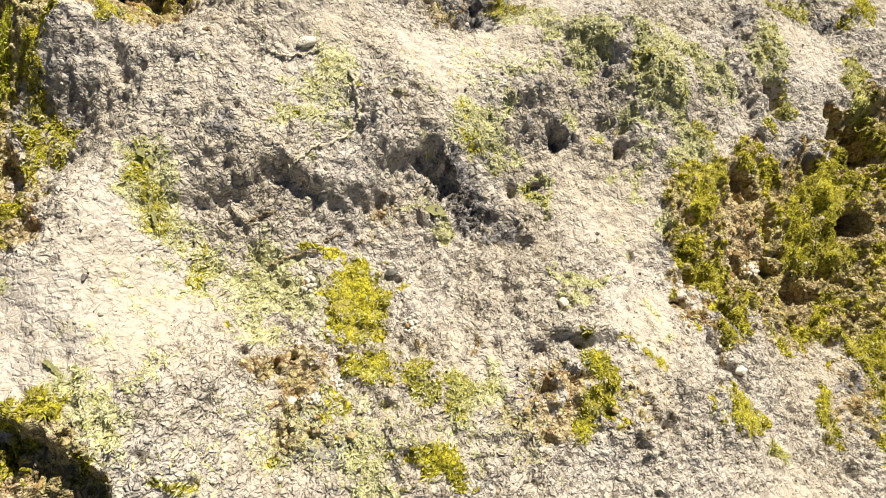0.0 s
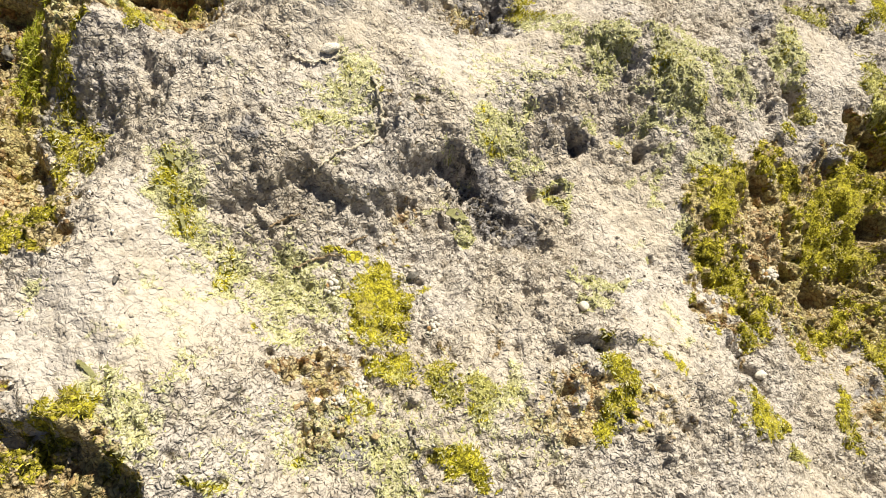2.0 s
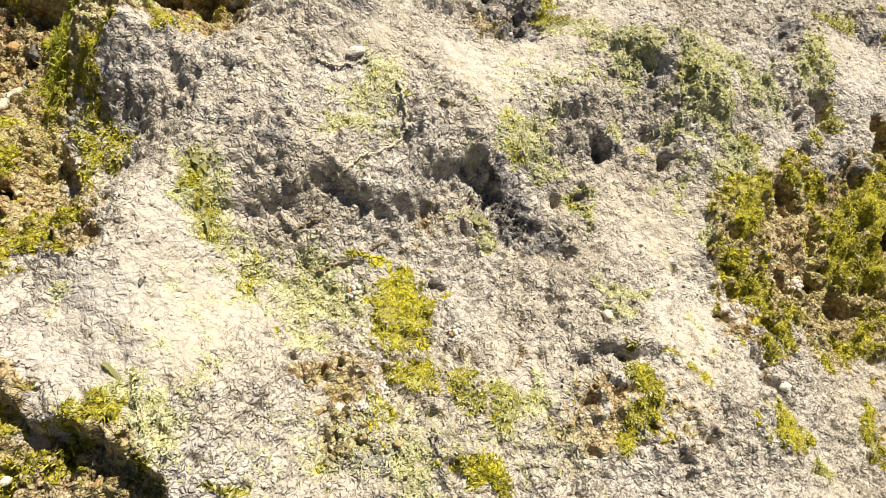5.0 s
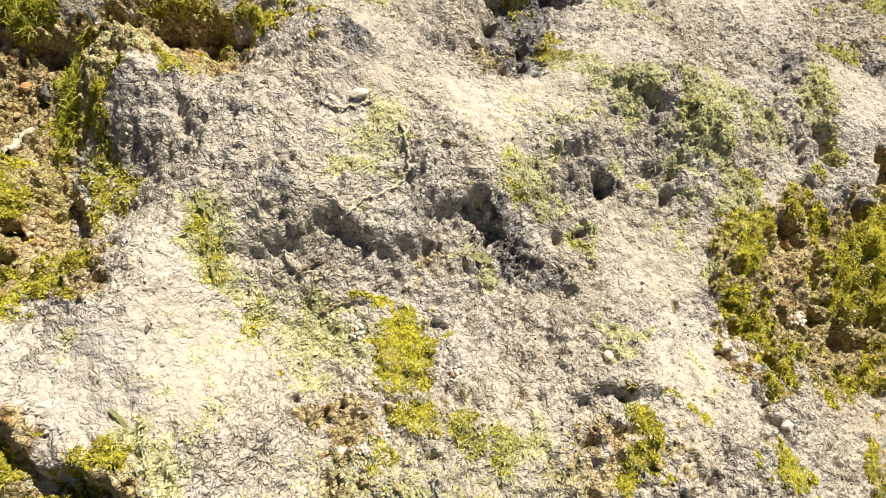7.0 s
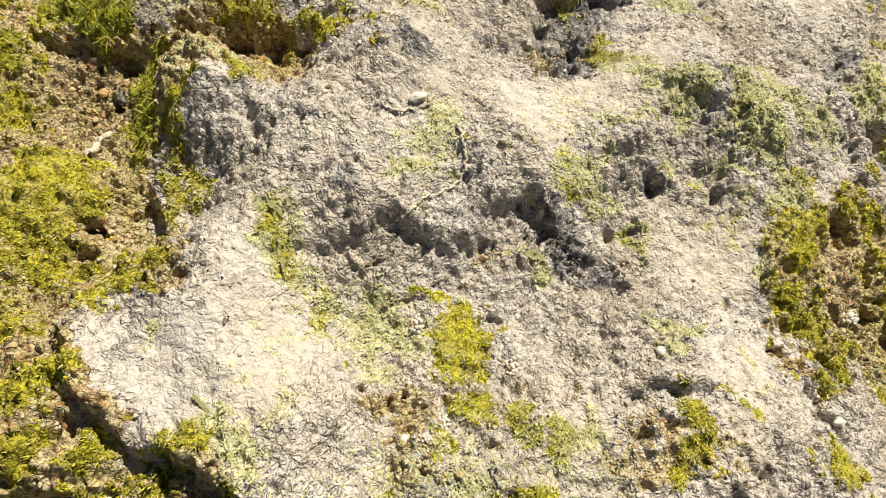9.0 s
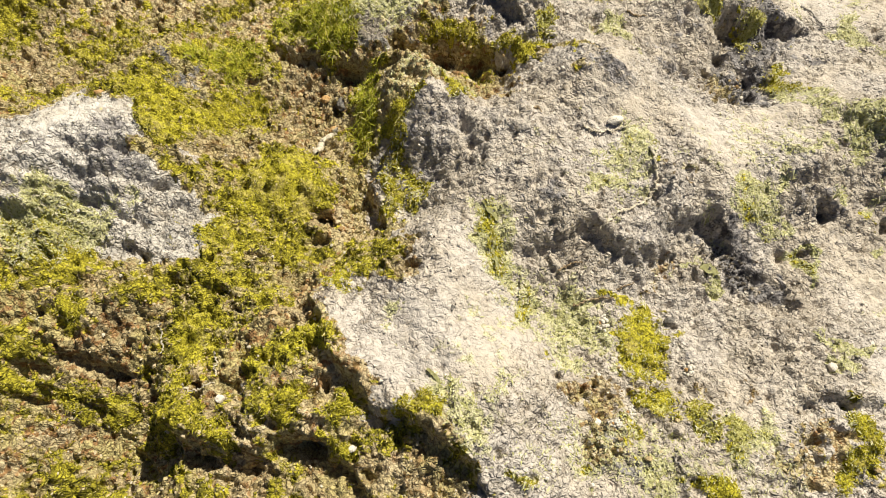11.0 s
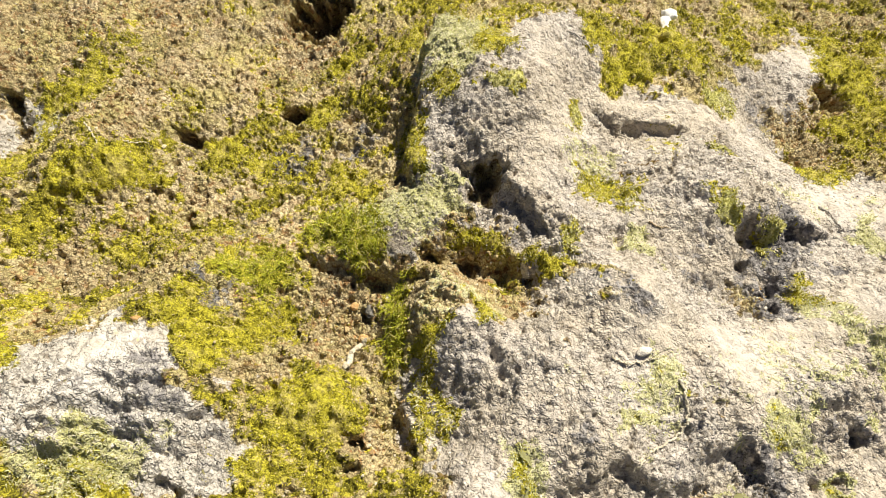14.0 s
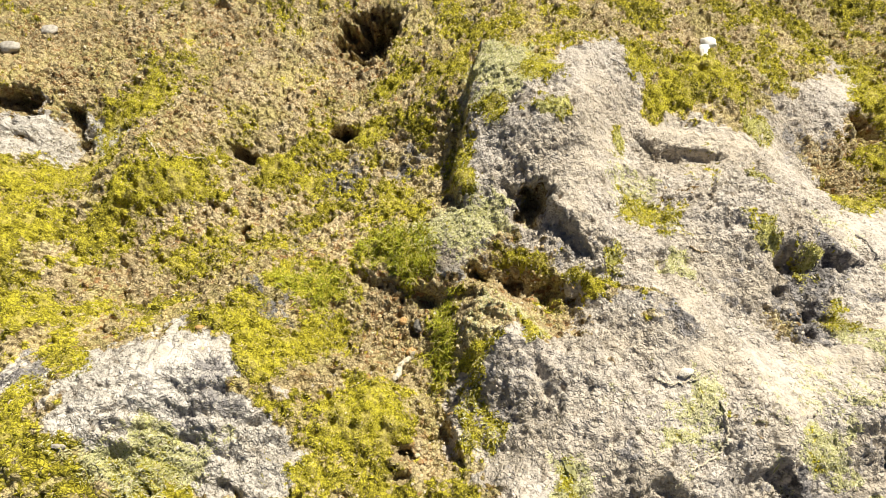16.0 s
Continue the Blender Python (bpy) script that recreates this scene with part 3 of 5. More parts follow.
moss(-0.579, 0.297, 0.0332, 0.0185, 11, 0.78)
moss(-0.385, 0.762, 0.0375, 0.0435, 9, 0.4)
moss(0.049, 0.106, 0.0076, 0.0076, 2, 0.78)
moss(0.025, 0.062, 0.0071, 0.0067, 1, 0.65)
moss(-0.064, 0.136, 0.0074, 0.0054, 2, 0.65)
moss(-0.024, 0.196, 0.0118, 0.0055, 3, 0.91)
moss(-0.041, 0.071, 0.0138, 0.0081, 1, 0.78)
moss(-0.006, 0.092, 0.009, 0.0148, 1, 0.78)
moss(-0.076, 0.058, 0.0101, 0.006, 1, 0.65)
lichen(-0.052, 0.359, 0.0228, 0.0149, 5, 1.0)
lichen(0.006, 0.408, 0.0237, 0.0236, 11, 0.7)
lichen(0.094, 0.441, 0.0293, 0.0341, 11, 0.9)
lichen(-0.392, 0.510, 0.0312, 0.0351, 10, 0.9)
lichen(-0.336, 0.547, 0.0299, 0.0226, 10, 0.8)
lichen(-0.418, 0.432, 0.0198, 0.0205, 10, 0.7)
lichen(-0.407, 0.325, 0.0063, 0.0174, 11, 1)
lichen(-0.385, 0.316, 0.0113, 0.0113, 11, 0.8)
lichen(-0.257, 0.410, 0.0139, 0.0307, 10, 0.5)
lichen(-0.185, 0.331, 0.0093, 0.0101, -22, 0.5)
lichen(-0.290, 0.774, 0.0274, 0.0164, 38, 0.9)
lichen(0.084, 0.651, 0.0294, 0.0322, 10, 0.7)
lichen(-0.606, 0.600, 0.0154, 0.0195, 10, 0.5)
lichen(-0.408, 0.640, 0.028, 0.0134, 24, 0.5)
lichen(-0.432, 0.209, 0.0525, 0.0206, 2, 0.5)
lichen(-0.588, 0.215, 0.0191, 0.017, 11, 0.9)
lichen(-0.334, 0.193, 0.0138, 0.0088, 11, 0.6)
lichen(-0.603, 0.333, 0.0203, 0.0274, 11, 0.4)
lichen(-0.293, 0.570, 0.008, 0.037, 10, 0.8)
lichen(-0.119, 0.261, 0.0193, 0.0114, -7, 0.5)
lichen(-0.163, 0.318, 0.0223, 0.0179, -31, 0.5)
lichen(-0.181, 0.286, 0.0224, 0.0263, 6, 0.6)
lichen(0.070, 0.246, 0.0272, 0.0099, -31, 1.3)
lichen(-0.088, 0.238, 0.0095, 0.0159, 5, 0.6)
lichen(-0.002, 0.239, 0.0437, 0.021, 4, 0.4)
lichen(0.038, 0.158, 0.0209, 0.0181, 3, 0.5)
lichen(-0.005, 0.077, 0.0147, 0.0142, 1, 0.5)
lichen(0.075, 0.406, 0.0261, 0.023, 7, 1.0)
lichen(-0.161, 0.118, 0.0101, 0.0117, 2, 0.2)
lichen(-0.135, 0.084, 0.0179, 0.0135, 1, 0.3)
lichen(0.464, 0.442, 0.0368, 0.0304, 7, 0.3)
lichen(-0.188, 0.080, 0.0145, 0.0107, 8, 0.4)
lichen(-0.221, 0.139, 0.0226, 0.0196, 8, 0.5)
lichen(-0.188, 0.169, 0.0199, 0.0114, 8, 0.4)
lichen(-0.260, 0.073, 0.0126, 0.011, 8, 0.9)
lichen(-0.426, 0.420, 0.0131, 0.0179, 7, 0.7)
lichen(-0.411, 0.326, 0.0076, 0.0186, 7, 0.9)
lichen(-0.421, 0.216, 0.0465, 0.0253, 8, 0.7)
lichen(0.004, 0.132, 0.0658, 0.0387, 2, 0.3)
lichen(0.069, 0.180, 0.0451, 0.0311, 3, 0.32)
lichen(-0.002, 0.234, 0.0552, 0.025, 4, 0.3)
lichen(-0.194, 0.278, 0.0283, 0.0513, 11, 0.75)
lichen(-0.174, 0.306, 0.0179, 0.0285, -21, 0.6)
lichen(-0.147, 0.428, 0.0469, 0.0302, 10, 0.6)
lichen(-0.217, 0.521, 0.0472, 0.0463, 10, 0.35)
lichen(0.004, 0.441, 0.0499, 0.0352, 11, 0.45)
lichen(-0.378, 0.190, 0.0553, 0.022, 11, 0.45)
# Crust, laid on stronger to put the mossy cavity's shade into the colour.
lichen(0.090, 0.457, 0.0345, 0.0348, 11, 1.2)
lichen(0.055, 0.085, 0.0633, 0.0319, 1, 0.42)
lichen(-0.051, 0.099, 0.035, 0.0289, 2, 0.35)
lichen(-0.018, 0.091, 0.039, 0.0343, 1, 0.5)
lichen(-0.078, 0.073, 0.0365, 0.0206, 1, 0.35)
soil(-0.022, 0.084, 0.0134, 0.0143, 1, 0.9)
soil(-0.036, 0.127, 0.0095, 0.0132, 2, 0.8)
soil(0.018, 0.226, 0.0225, 0.017, 4, 0.5)
soil(-0.006, 0.139, 0.0163, 0.0202, 2, 0.3)
soil(0.006, 0.280, 0.0143, 0.0134, 6, 0.35)
soil(-0.197, 0.345, 0.0347, 0.0163, 11, 1)
soil(-0.318, 0.337, 0.0484, 0.029, 11, 1.1)
soil(-0.294, 0.309, 0.0315, 0.0273, 11, 1.1)
soil(-0.460, 0.690, 0.1042, 0.0902, 9, 0.8)
soil(-0.806, 0.618, 0.0532, 0.0539, 9, 1.2)
soil(-0.598, 0.539, 0.0531, 0.035, 10, 1)
soil(-0.250, 0.250, 0.0243, 0.0376, 11, 1.1)
soil(-0.057, 0.513, 0.0325, 0.0338, 10, 0.4)
soil(0.154, 0.642, 0.0244, 0.0488, 10, 0.9)
soil(-0.196, 0.402, 0.0426, 0.0299, 11, 1)
soil(0.008, 0.105, 0.025, 0.0184, 2, 0.4)
soil(-0.253, 0.144, 0.0312, 0.0205, 8, 0.9)
soil(-0.296, 0.310, 0.0359, 0.0307, 4, 0.9)
soil(-0.232, 0.259, 0.0155, 0.0262, 8, 0.9)
soil(0.025, 0.079, 0.0368, 0.0202, 1, 0.42)
soil(0.063, 0.132, 0.027, 0.0169, 2, 0.35)
soil(-0.677, 0.710, 0.1139, 0.0662, 9, 0.9)
soil(-0.847, 0.689, 0.0841, 0.0568, 9, 0.9)
soil(-0.567, 0.608, 0.0761, 0.0374, 10, 0.7)
soil(-0.025, 0.104, 0.0182, 0.0182, 2, 0.8)
soil(-0.009, 0.132, 0.0193, 0.0198, 2, 0.5)
alga(-0.053, 0.165, 0.0301, 0.0216, 3, 0.8)
alga(-0.117, 0.206, 0.0187, 0.0309, -13, 0.8)
alga(0.046, 0.233, 0.0117, 0.0071, 4, 1.2)
alga(0.072, 0.283, 0.0237, 0.0207, 5, 0.9)
alga(-0.033, 0.295, 0.028, 0.0181, 6, 0.7)
alga(-0.038, 0.261, 0.0308, 0.0144, 5, 0.8)
alga(-0.122, 0.083, 0.0308, 0.0237, 1, 0.7)
alga(-0.141, 0.104, 0.0206, 0.0141, 2, 0.6)
alga(0.007, 0.068, 0.0177, 0.0167, 1, 0.8)
alga(0.062, 0.104, 0.0161, 0.0247, 2, 0.9)
alga(-0.092, 0.175, 0.0155, 0.0176, 3, 0.8)
alga(-0.118, 0.147, 0.014, 0.0096, 3, 0.4)
alga(0.024, 0.306, 0.0185, 0.0094, 6, 0.4)
alga(-0.249, 0.645, 0.0356, 0.0335, 9, 1)
alga(-0.255, 0.427, 0.0484, 0.0216, 10, 0.9)
alga(-0.465, 0.167, 0.0458, 0.0222, 11, 1.1)
alga(-0.463, 0.272, 0.0282, 0.02, 11, 0.3)
alga(-0.190, 0.350, 0.0294, 0.0214, 11, 0.6)
alga(-0.431, 0.185, 0.0381, 0.0146, 8, 1.0)
alga(-0.144, 0.100, 0.018, 0.0178, 8, 0.7)
alga(-0.172, 0.139, 0.0111, 0.0116, 8, 0.6)
alga(0.043, 0.085, 0.0757, 0.0345, 1, 0.42)
alga(-0.063, 0.179, 0.0539, 0.0329, 3, 0.4)
alga(-0.112, 0.120, 0.0411, 0.0348, 2, 0.3)
alga(0.070, 0.337, 0.0532, 0.0686, 11, 0.35)
alga(-0.046, 0.279, 0.0687, 0.0386, 11, 0.35)
alga(-0.267, 0.427, 0.064, 0.0371, 10, 0.6)
alga(-0.034, 0.074, 0.0543, 0.0217, 1, 0.55)
alga(-0.096, 0.062, 0.0351, 0.0149, 1, 0.4)
alga(0.205, 0.352, 0.0192, 0.0272, 0, 1.1)
alga(0.225, 0.384, 0.0107, 0.0206, 0, 1)
alga(0.251, 0.371, 0.0177, 0.0175, 0, 0.9)
alga(0.224, 0.323, 0.0078, 0.0408, 0, 1)
alga(0.231, 0.303, 0.0109, 0.0198, 0, 0.9)
alga(0.193, 0.307, 0.0142, 0.0087, 0, 0.9)
alga(0.142, 0.315, 0.0102, 0.0119, 0, 0.9)
alga(0.151, 0.343, 0.0113, 0.0065, 0, 0.9)
alga(0.160, 0.360, 0.0150, 0.0165, -25, 1.1)
alga(0.128, 0.374, 0.0224, 0.0096, 0, 0.8)
alga(0.119, 0.341, 0.0136, 0.0087, 0, 0.7)
alga(0.324, 0.402, 0.0119, 0.0344, 0, 0.9)
alga(0.081, 0.284, 0.0191, 0.0186, 0, 1.1)
alga(0.064, 0.289, 0.0118, 0.0103, 0, 0.8)
alga(0.103, 0.268, 0.0105, 0.0132, 0, 0.8)
alga(0.124, 0.246, 0.0048, 0.0079, 0, 1)
alga(0.208, 0.227, 0.0110, 0.0163, 0, 0.8)
alga(0.134, 0.177, 0.0191, 0.0094, 0, 1.1)
alga(0.118, 0.182, 0.0124, 0.0038, 0, 0.9)
alga(0.111, 0.396, 0.0186, 0.0172, 0, 0.8)
alga(0.272, 0.357, 0.0109, 0.0127, 0, 0.7)
alga(0.284, 0.379, 0.0153, 0.0102, 0, 0.6)
alga(0.201, 0.281, 0.0061, 0.0048, 0, 0.6)
alga(0.189, 0.277, 0.0078, 0.0058, 0, 0.9)
alga(0.187, 0.163, 0.0078, 0.0056, 0, 0.8)
alga(0.152, 0.177, 0.0097, 0.0062, 0, 0.8)
alga(0.092, 0.323, 0.0165, 0.0104, 0, 0.6)
alga(0.167, 0.227, 0.0244, 0.0126, 0, 0.3)
alga(0.067, 0.088, 0.0097, 0.0102, 0, 0.8)
alga(0.058, 0.106, 0.0111, 0.0151, 0, 1)
moss(0.203, 0.350, 0.0154, 0.0213, 0, 0.61)
moss(0.194, 0.342, 0.0072, 0.0082, 0, 0.65)
moss(0.226, 0.339, 0.0056, 0.0114, 0, 0.58)
moss(0.228, 0.317, 0.0046, 0.0203, 0, 0.5)
moss(0.171, 0.301, 0.0096, 0.0072, 0, 0.68)
moss(0.164, 0.355, 0.0088, 0.0109, -30, 0.58)
moss(0.102, 0.407, 0.0189, 0.0147, 0, 1)
moss(0.248, 0.305, 0.0121, 0.0122, 0, 0.95)
moss(0.286, 0.303, 0.0117, 0.0101, 0, 0.95)
moss(0.310, 0.326, 0.0061, 0.0071, 0, 1)
moss(0.323, 0.396, 0.0076, 0.0245, 0, 0.7)
moss(0.355, 0.453, 0.0342, 0.0110, 0, 0.95)
moss(0.428, 0.471, 0.0178, 0.0229, 0, 1)
moss(0.407, 0.381, 0.0152, 0.0374, 0, 0.95)
moss(0.327, 0.355, 0.0084, 0.0190, 0, 0.9)
moss(0.249, 0.272, 0.0173, 0.0255, 0, 1.05)
moss(0.240, 0.248, 0.0133, 0.0156, 0, 1)
moss(0.217, 0.249, 0.0104, 0.0138, 0, 0.68)
moss(0.086, 0.282, 0.0120, 0.0083, 0, 0.5)
moss(0.097, 0.261, 0.0048, 0.0050, 0, 0.65)
moss(0.122, 0.247, 0.0036, 0.0079, 0, 0.68)
moss(0.207, 0.223, 0.0068, 0.0108, 0, 0.43)
moss(0.367, 0.293, 0.0323, 0.0279, 0, 1.05)
moss(0.346, 0.269, 0.0178, 0.0349, 0, 1.05)
moss(0.380, 0.253, 0.0260, 0.0222, 0, 1.05)
moss(0.344, 0.241, 0.0198, 0.0175, 0, 1.05)
moss(0.248, 0.199, 0.0123, 0.0169, 0, 1)
moss(0.273, 0.183, 0.0180, 0.0174, 0, 1)
moss(0.248, 0.164, 0.0120, 0.0075, 0, 1)
moss(0.369, 0.201, 0.0149, 0.0336, 0, 1)
moss(0.319, 0.169, 0.0117, 0.0102, 0, 1)
moss(0.390, 0.169, 0.0139, 0.0370, 0, 1)
moss(0.221, 0.182, 0.0054, 0.0047, 0, 1)
moss(0.182, 0.144, 0.0151, 0.0071, -25, 0.68)
moss(0.195, 0.135, 0.0092, 0.0081, 0, 0.68)
moss(0.151, 0.129, 0.0101, 0.0212, 0, 1)
moss(0.152, 0.112, 0.0093, 0.0056, 0, 1.1)
moss(0.138, 0.097, 0.0093, 0.0148, -12, 1.1)
moss(0.109, 0.115, 0.0144, 0.0037, 0, 0.68)
moss(0.095, 0.112, 0.0101, 0.0029, 0, 0.65)
moss(0.246, 0.109, 0.0190, 0.0190, 0, 1.05)
moss(0.343, 0.122, 0.0089, 0.0309, 0, 1)
moss(0.276, 0.087, 0.0105, 0.0053, 0, 0.95)
moss(0.218, 0.102, 0.0055, 0.0138, 0, 0.8)
moss(0.063, 0.115, 0.0086, 0.0049, 0, 0.68)
moss(0.056, 0.098, 0.0084, 0.0102, 0, 0.58)
moss(0.026, 0.116, 0.0086, 0.0083, 0, 1.05)
moss(0.010, 0.117, 0.0080, 0.0049, 0, 0.58)
moss(0.170, 0.147, 0.0082, 0.0043, 0, 0.65)
soil(0.280, 0.240, 0.0244, 0.0371, 0, 1.1)
soil(0.272, 0.216, 0.0165, 0.0158, 0, 1.1)
soil(0.113, 0.094, 0.0263, 0.0178, 0, 1)
soil(0.127, 0.117, 0.0182, 0.0139, 0, 0.9)
soil(0.230, 0.166, 0.0166, 0.0072, 0, 0.8)
soil(0.312, 0.186, 0.0292, 0.0255, 0, 0.8)
soil(0.388, 0.210, 0.0326, 0.0459, 0, 0.7)
soil(0.375, 0.137, 0.0240, 0.0419, 0, 0.6)
soil(0.342, 0.304, 0.0136, 0.0112, 0, 0.6)
soil(0.013, 0.277, 0.0067, 0.0125, 0, 0.45)
soil(0.174, 0.116, 0.0184, 0.0118, 0, 0.5)
soil(0.165, 0.100, 0.0145, 0.0123, 0, 0.6)
soil(0.350, 0.222, 0.0316, 0.0216, 0, 0.8)
soil(-0.037, 0.125, 0.0081, 0.0093, 0, 0.95)
soil(-0.025, 0.083, 0.0109, 0.0144, 0, 1)
soil(-0.000, 0.128, 0.0135, 0.0107, 0, 0.6)
soil(0.021, 0.231, 0.0152, 0.0107, 0, 0.5)
lichen(0.128, 0.293, 0.0150, 0.0089, 0, 1)
lichen(0.110, 0.289, 0.0163, 0.0054, 0, 0.6)
lichen(0.211, 0.196, 0.0133, 0.0104, 0, 0.6)
lichen(0.340, 0.322, 0.0178, 0.0248, 0, 0.7)
lichen(0.296, 0.407, 0.0159, 0.0204, 0, 0.8)
lichen(0.282, 0.375, 0.0152, 0.0219, 0, 0.6)
lichen(0.398, 0.441, 0.0182, 0.0183, 0, 0.8)
lichen(0.214, 0.155, 0.0056, 0.0176, 0, 0.5)
lichen(0.121, 0.312, 0.0249, 0.0069, 0, 0.7)
lichen(0.177, 0.335, 0.0221, 0.0144, 0, 0.5)
lichen(0.304, 0.345, 0.0153, 0.0163, 0, 0.6)
lichen(0.188, 0.353, 0.0063, 0.0084, 0, 0.7)
lichen(0.201, 0.320, 0.0179, 0.0104, 0, 0.5)
lichen(0.088, 0.219, 0.0132, 0.0109, 0, 0.9)
lichen(0.073, 0.237, 0.0134, 0.0056, 0, 0.9)
lichen(0.164, 0.297, 0.0130, 0.0176, 0, 0.3)
lichen(0.289, 0.129, 0.0271, 0.0114, -35, 0.4)
lichen(0.359, 0.149, 0.0154, 0.0095, 0, 0.7)
lichen(-0.082, 0.237, 0.0119, 0.0115, 0, 0.6)
lichen(-0.109, 0.282, 0.0037, 0.0041, 0, 0.8)
lichen(-0.115, 0.254, 0.0123, 0.0034, 0, 0.6)
lichen(-0.161, 0.289, 0.0088, 0.0079, 0, 0.5)
lichen(-0.147, 0.246, 0.0075, 0.0069, 0, 0.7)
lichen(-0.069, 0.228, 0.0139, 0.0043, 0, 0.3)
lichen(-0.009, 0.071, 0.0126, 0.0084, 0, 0.7)
lichen(-0.040, 0.082, 0.0076, 0.0046, 0, 0.6)
lichen(-0.012, 0.225, 0.0182, 0.0077, 0, 0.5)
lichen(0.172, 0.094, 0.0183, 0.0083, 0, 0.5)
smooth(0.154, 0.249, 0.0331, 0.0260, 0, 0.8)
smooth(-0.135, 0.302, 0.0313, 0.0125, 0, 0.7)
smooth(-0.086, 0.290, 0.0300, 0.0259, 0, 0.6)
smooth(0.069, 0.346, 0.0255, 0.0182, 0, 0.7)
smooth(0.378, 0.407, 0.0289, 0.0728, 0, 0.7)
smooth(0.238, 0.388, 0.0198, 0.0244, 0, 0.5)
smooth(0.210, 0.134, 0.0156, 0.0234, 0, 0.5)
smooth(0.160, 0.161, 0.0148, 0.0087, 0, 0.5)
smooth(-0.165, 0.154, 0.0375, 0.0290, 0, 0.5)
smooth(-0.101, 0.140, 0.0297, 0.0221, 0, 0.6)
smooth(0.189, 0.168, 0.0157, 0.0188, 0, 0.5)
smooth(0.078, 0.104, 0.0112, 0.0140, 0, 0.7)
smooth(-0.087, 0.084, 0.0215, 0.0163, 0, 0.5)
smooth(-0.035, 0.595, 0.0677, 0.0158, 0, 0.9)
smooth(-0.134, 0.617, 0.0417, 0.0361, 0, 0.5)
smooth(0.019, 0.558, 0.0240, 0.0337, 0, 0.6)
smooth(0.137, 0.751, 0.0310, 0.0510, 0, 0.5)
smooth(-0.036, 0.308, 0.0554, 0.0308, 0, 0.5)
smooth(-0.102, 0.297, 0.0264, 0.0239, 0, 0.6)
smooth(0.160, 0.534, 0.0389, 0.0276, 0, 0.6)
moss(-0.288, 0.392, 0.0237, 0.0208, 0, 1.2)
moss(-0.355, 0.319, 0.0208, 0.0240, 0, 1.05)
moss(-0.294, 0.257, 0.0286, 0.0259, 0, 1.1)
moss(-0.410, 0.293, 0.0252, 0.0279, 0, 1.1)
moss(-0.315, 0.235, 0.0287, 0.0187, 0, 1.1)
moss(-0.243, 0.297, 0.0069, 0.0160, 0, 1.1)
moss(-0.210, 0.314, 0.0158, 0.0133, 0, 1.1)
moss(0.012, 0.672, 0.0202, 0.0292, 0, 1.1)
moss(-0.018, 0.703, 0.0412, 0.0371, 0, 1.1)
moss(-0.062, 0.646, 0.0229, 0.0385, 0, 1.05)
moss(-0.095, 0.668, 0.0192, 0.0241, 0, 1.05)
moss(-0.202, 0.619, 0.0262, 0.0365, 0, 1.05)
moss(-0.238, 0.562, 0.0226, 0.0212, 0, 1)
moss(-0.178, 0.557, 0.0240, 0.0143, 0, 0.95)
moss(-0.071, 0.487, 0.0327, 0.0237, 0, 1.05)
moss(-0.092, 0.477, 0.0128, 0.0122, 0, 1.1)
moss(-0.104, 0.417, 0.0100, 0.0156, 0, 0.95)
moss(-0.022, 0.560, 0.0180, 0.0330, 0, 0.6)
moss(-0.108, 0.557, 0.0127, 0.0190, 0, 0.9)
moss(0.026, 0.472, 0.0186, 0.0158, 0, 0.95)
moss(0.076, 0.472, 0.0228, 0.0091, 0, 0.95)
moss(0.081, 0.462, 0.0093, 0.0196, 0, 0.95)
moss(0.099, 0.405, 0.0134, 0.0126, 0, 1)
moss(0.034, 0.549, 0.0084, 0.0101, 0, 0.9)
moss(0.033, 0.628, 0.0196, 0.0213, 0, 0.95)
moss(0.186, 0.758, 0.0288, 0.0799, 0, 1.05)
moss(0.210, 0.697, 0.0306, 0.0870, 0, 1.05)
moss(0.175, 0.645, 0.0363, 0.0443, 0, 0.9)
moss(0.145, 0.571, 0.0402, 0.0173, 0, 1)
moss(-0.183, 0.419, 0.0257, 0.0134, 0, 1.05)
moss(-0.125, 0.393, 0.0248, 0.0138, 0, 1)
moss(-0.305, 0.675, 0.0205, 0.0417, 0, 1)
moss(-0.259, 0.490, 0.0119, 0.0312, 0, 0.95)
lichen(-0.060, 0.364, 0.0231, 0.0141, 0, 0.8)
lichen(0.089, 0.439, 0.0343, 0.0367, 0, 0.9)
lichen(0.010, 0.444, 0.0215, 0.0270, 0, 0.6)
lichen(-0.398, 0.546, 0.0261, 0.0142, 0, 0.7)
lichen(-0.328, 0.557, 0.0254, 0.0205, 0, 0.6)
lichen(-0.361, 0.491, 0.0305, 0.0157, 0, 0.6)
lichen(-0.582, 0.466, 0.0265, 0.0158, 0, 0.6)
lichen(-0.433, 0.446, 0.0122, 0.0158, 0, 0.6)
lichen(-0.215, 0.421, 0.0205, 0.0246, 0, 0.6)
lichen(-0.170, 0.433, 0.0257, 0.0124, 0, 0.5)
lichen(0.086, 0.630, 0.0273, 0.0342, 0, 0.6)
lichen(-0.506, 0.549, 0.0138, 0.0080, 0, 0.4)
lichen(-0.410, 0.633, 0.0212, 0.0082, 0, 0.5)
lichen(-0.139, 0.341, 0.0142, 0.0053, 0, 0.2)
lichen(-0.530, 0.380, 0.0213, 0.0116, 0, 0.5)
soil(-0.535, 0.666, 0.1377, 0.0729, 0, 0.8)
soil(-0.565, 0.512, 0.0409, 0.0143, 0, 0.6)
soil(-0.154, 0.394, 0.0204, 0.0176, 0, 0.9)
soil(0.058, 0.403, 0.0219, 0.0174, 0, 1)
soil(-0.322, 0.348, 0.0313, 0.0120, 0, 0.9)
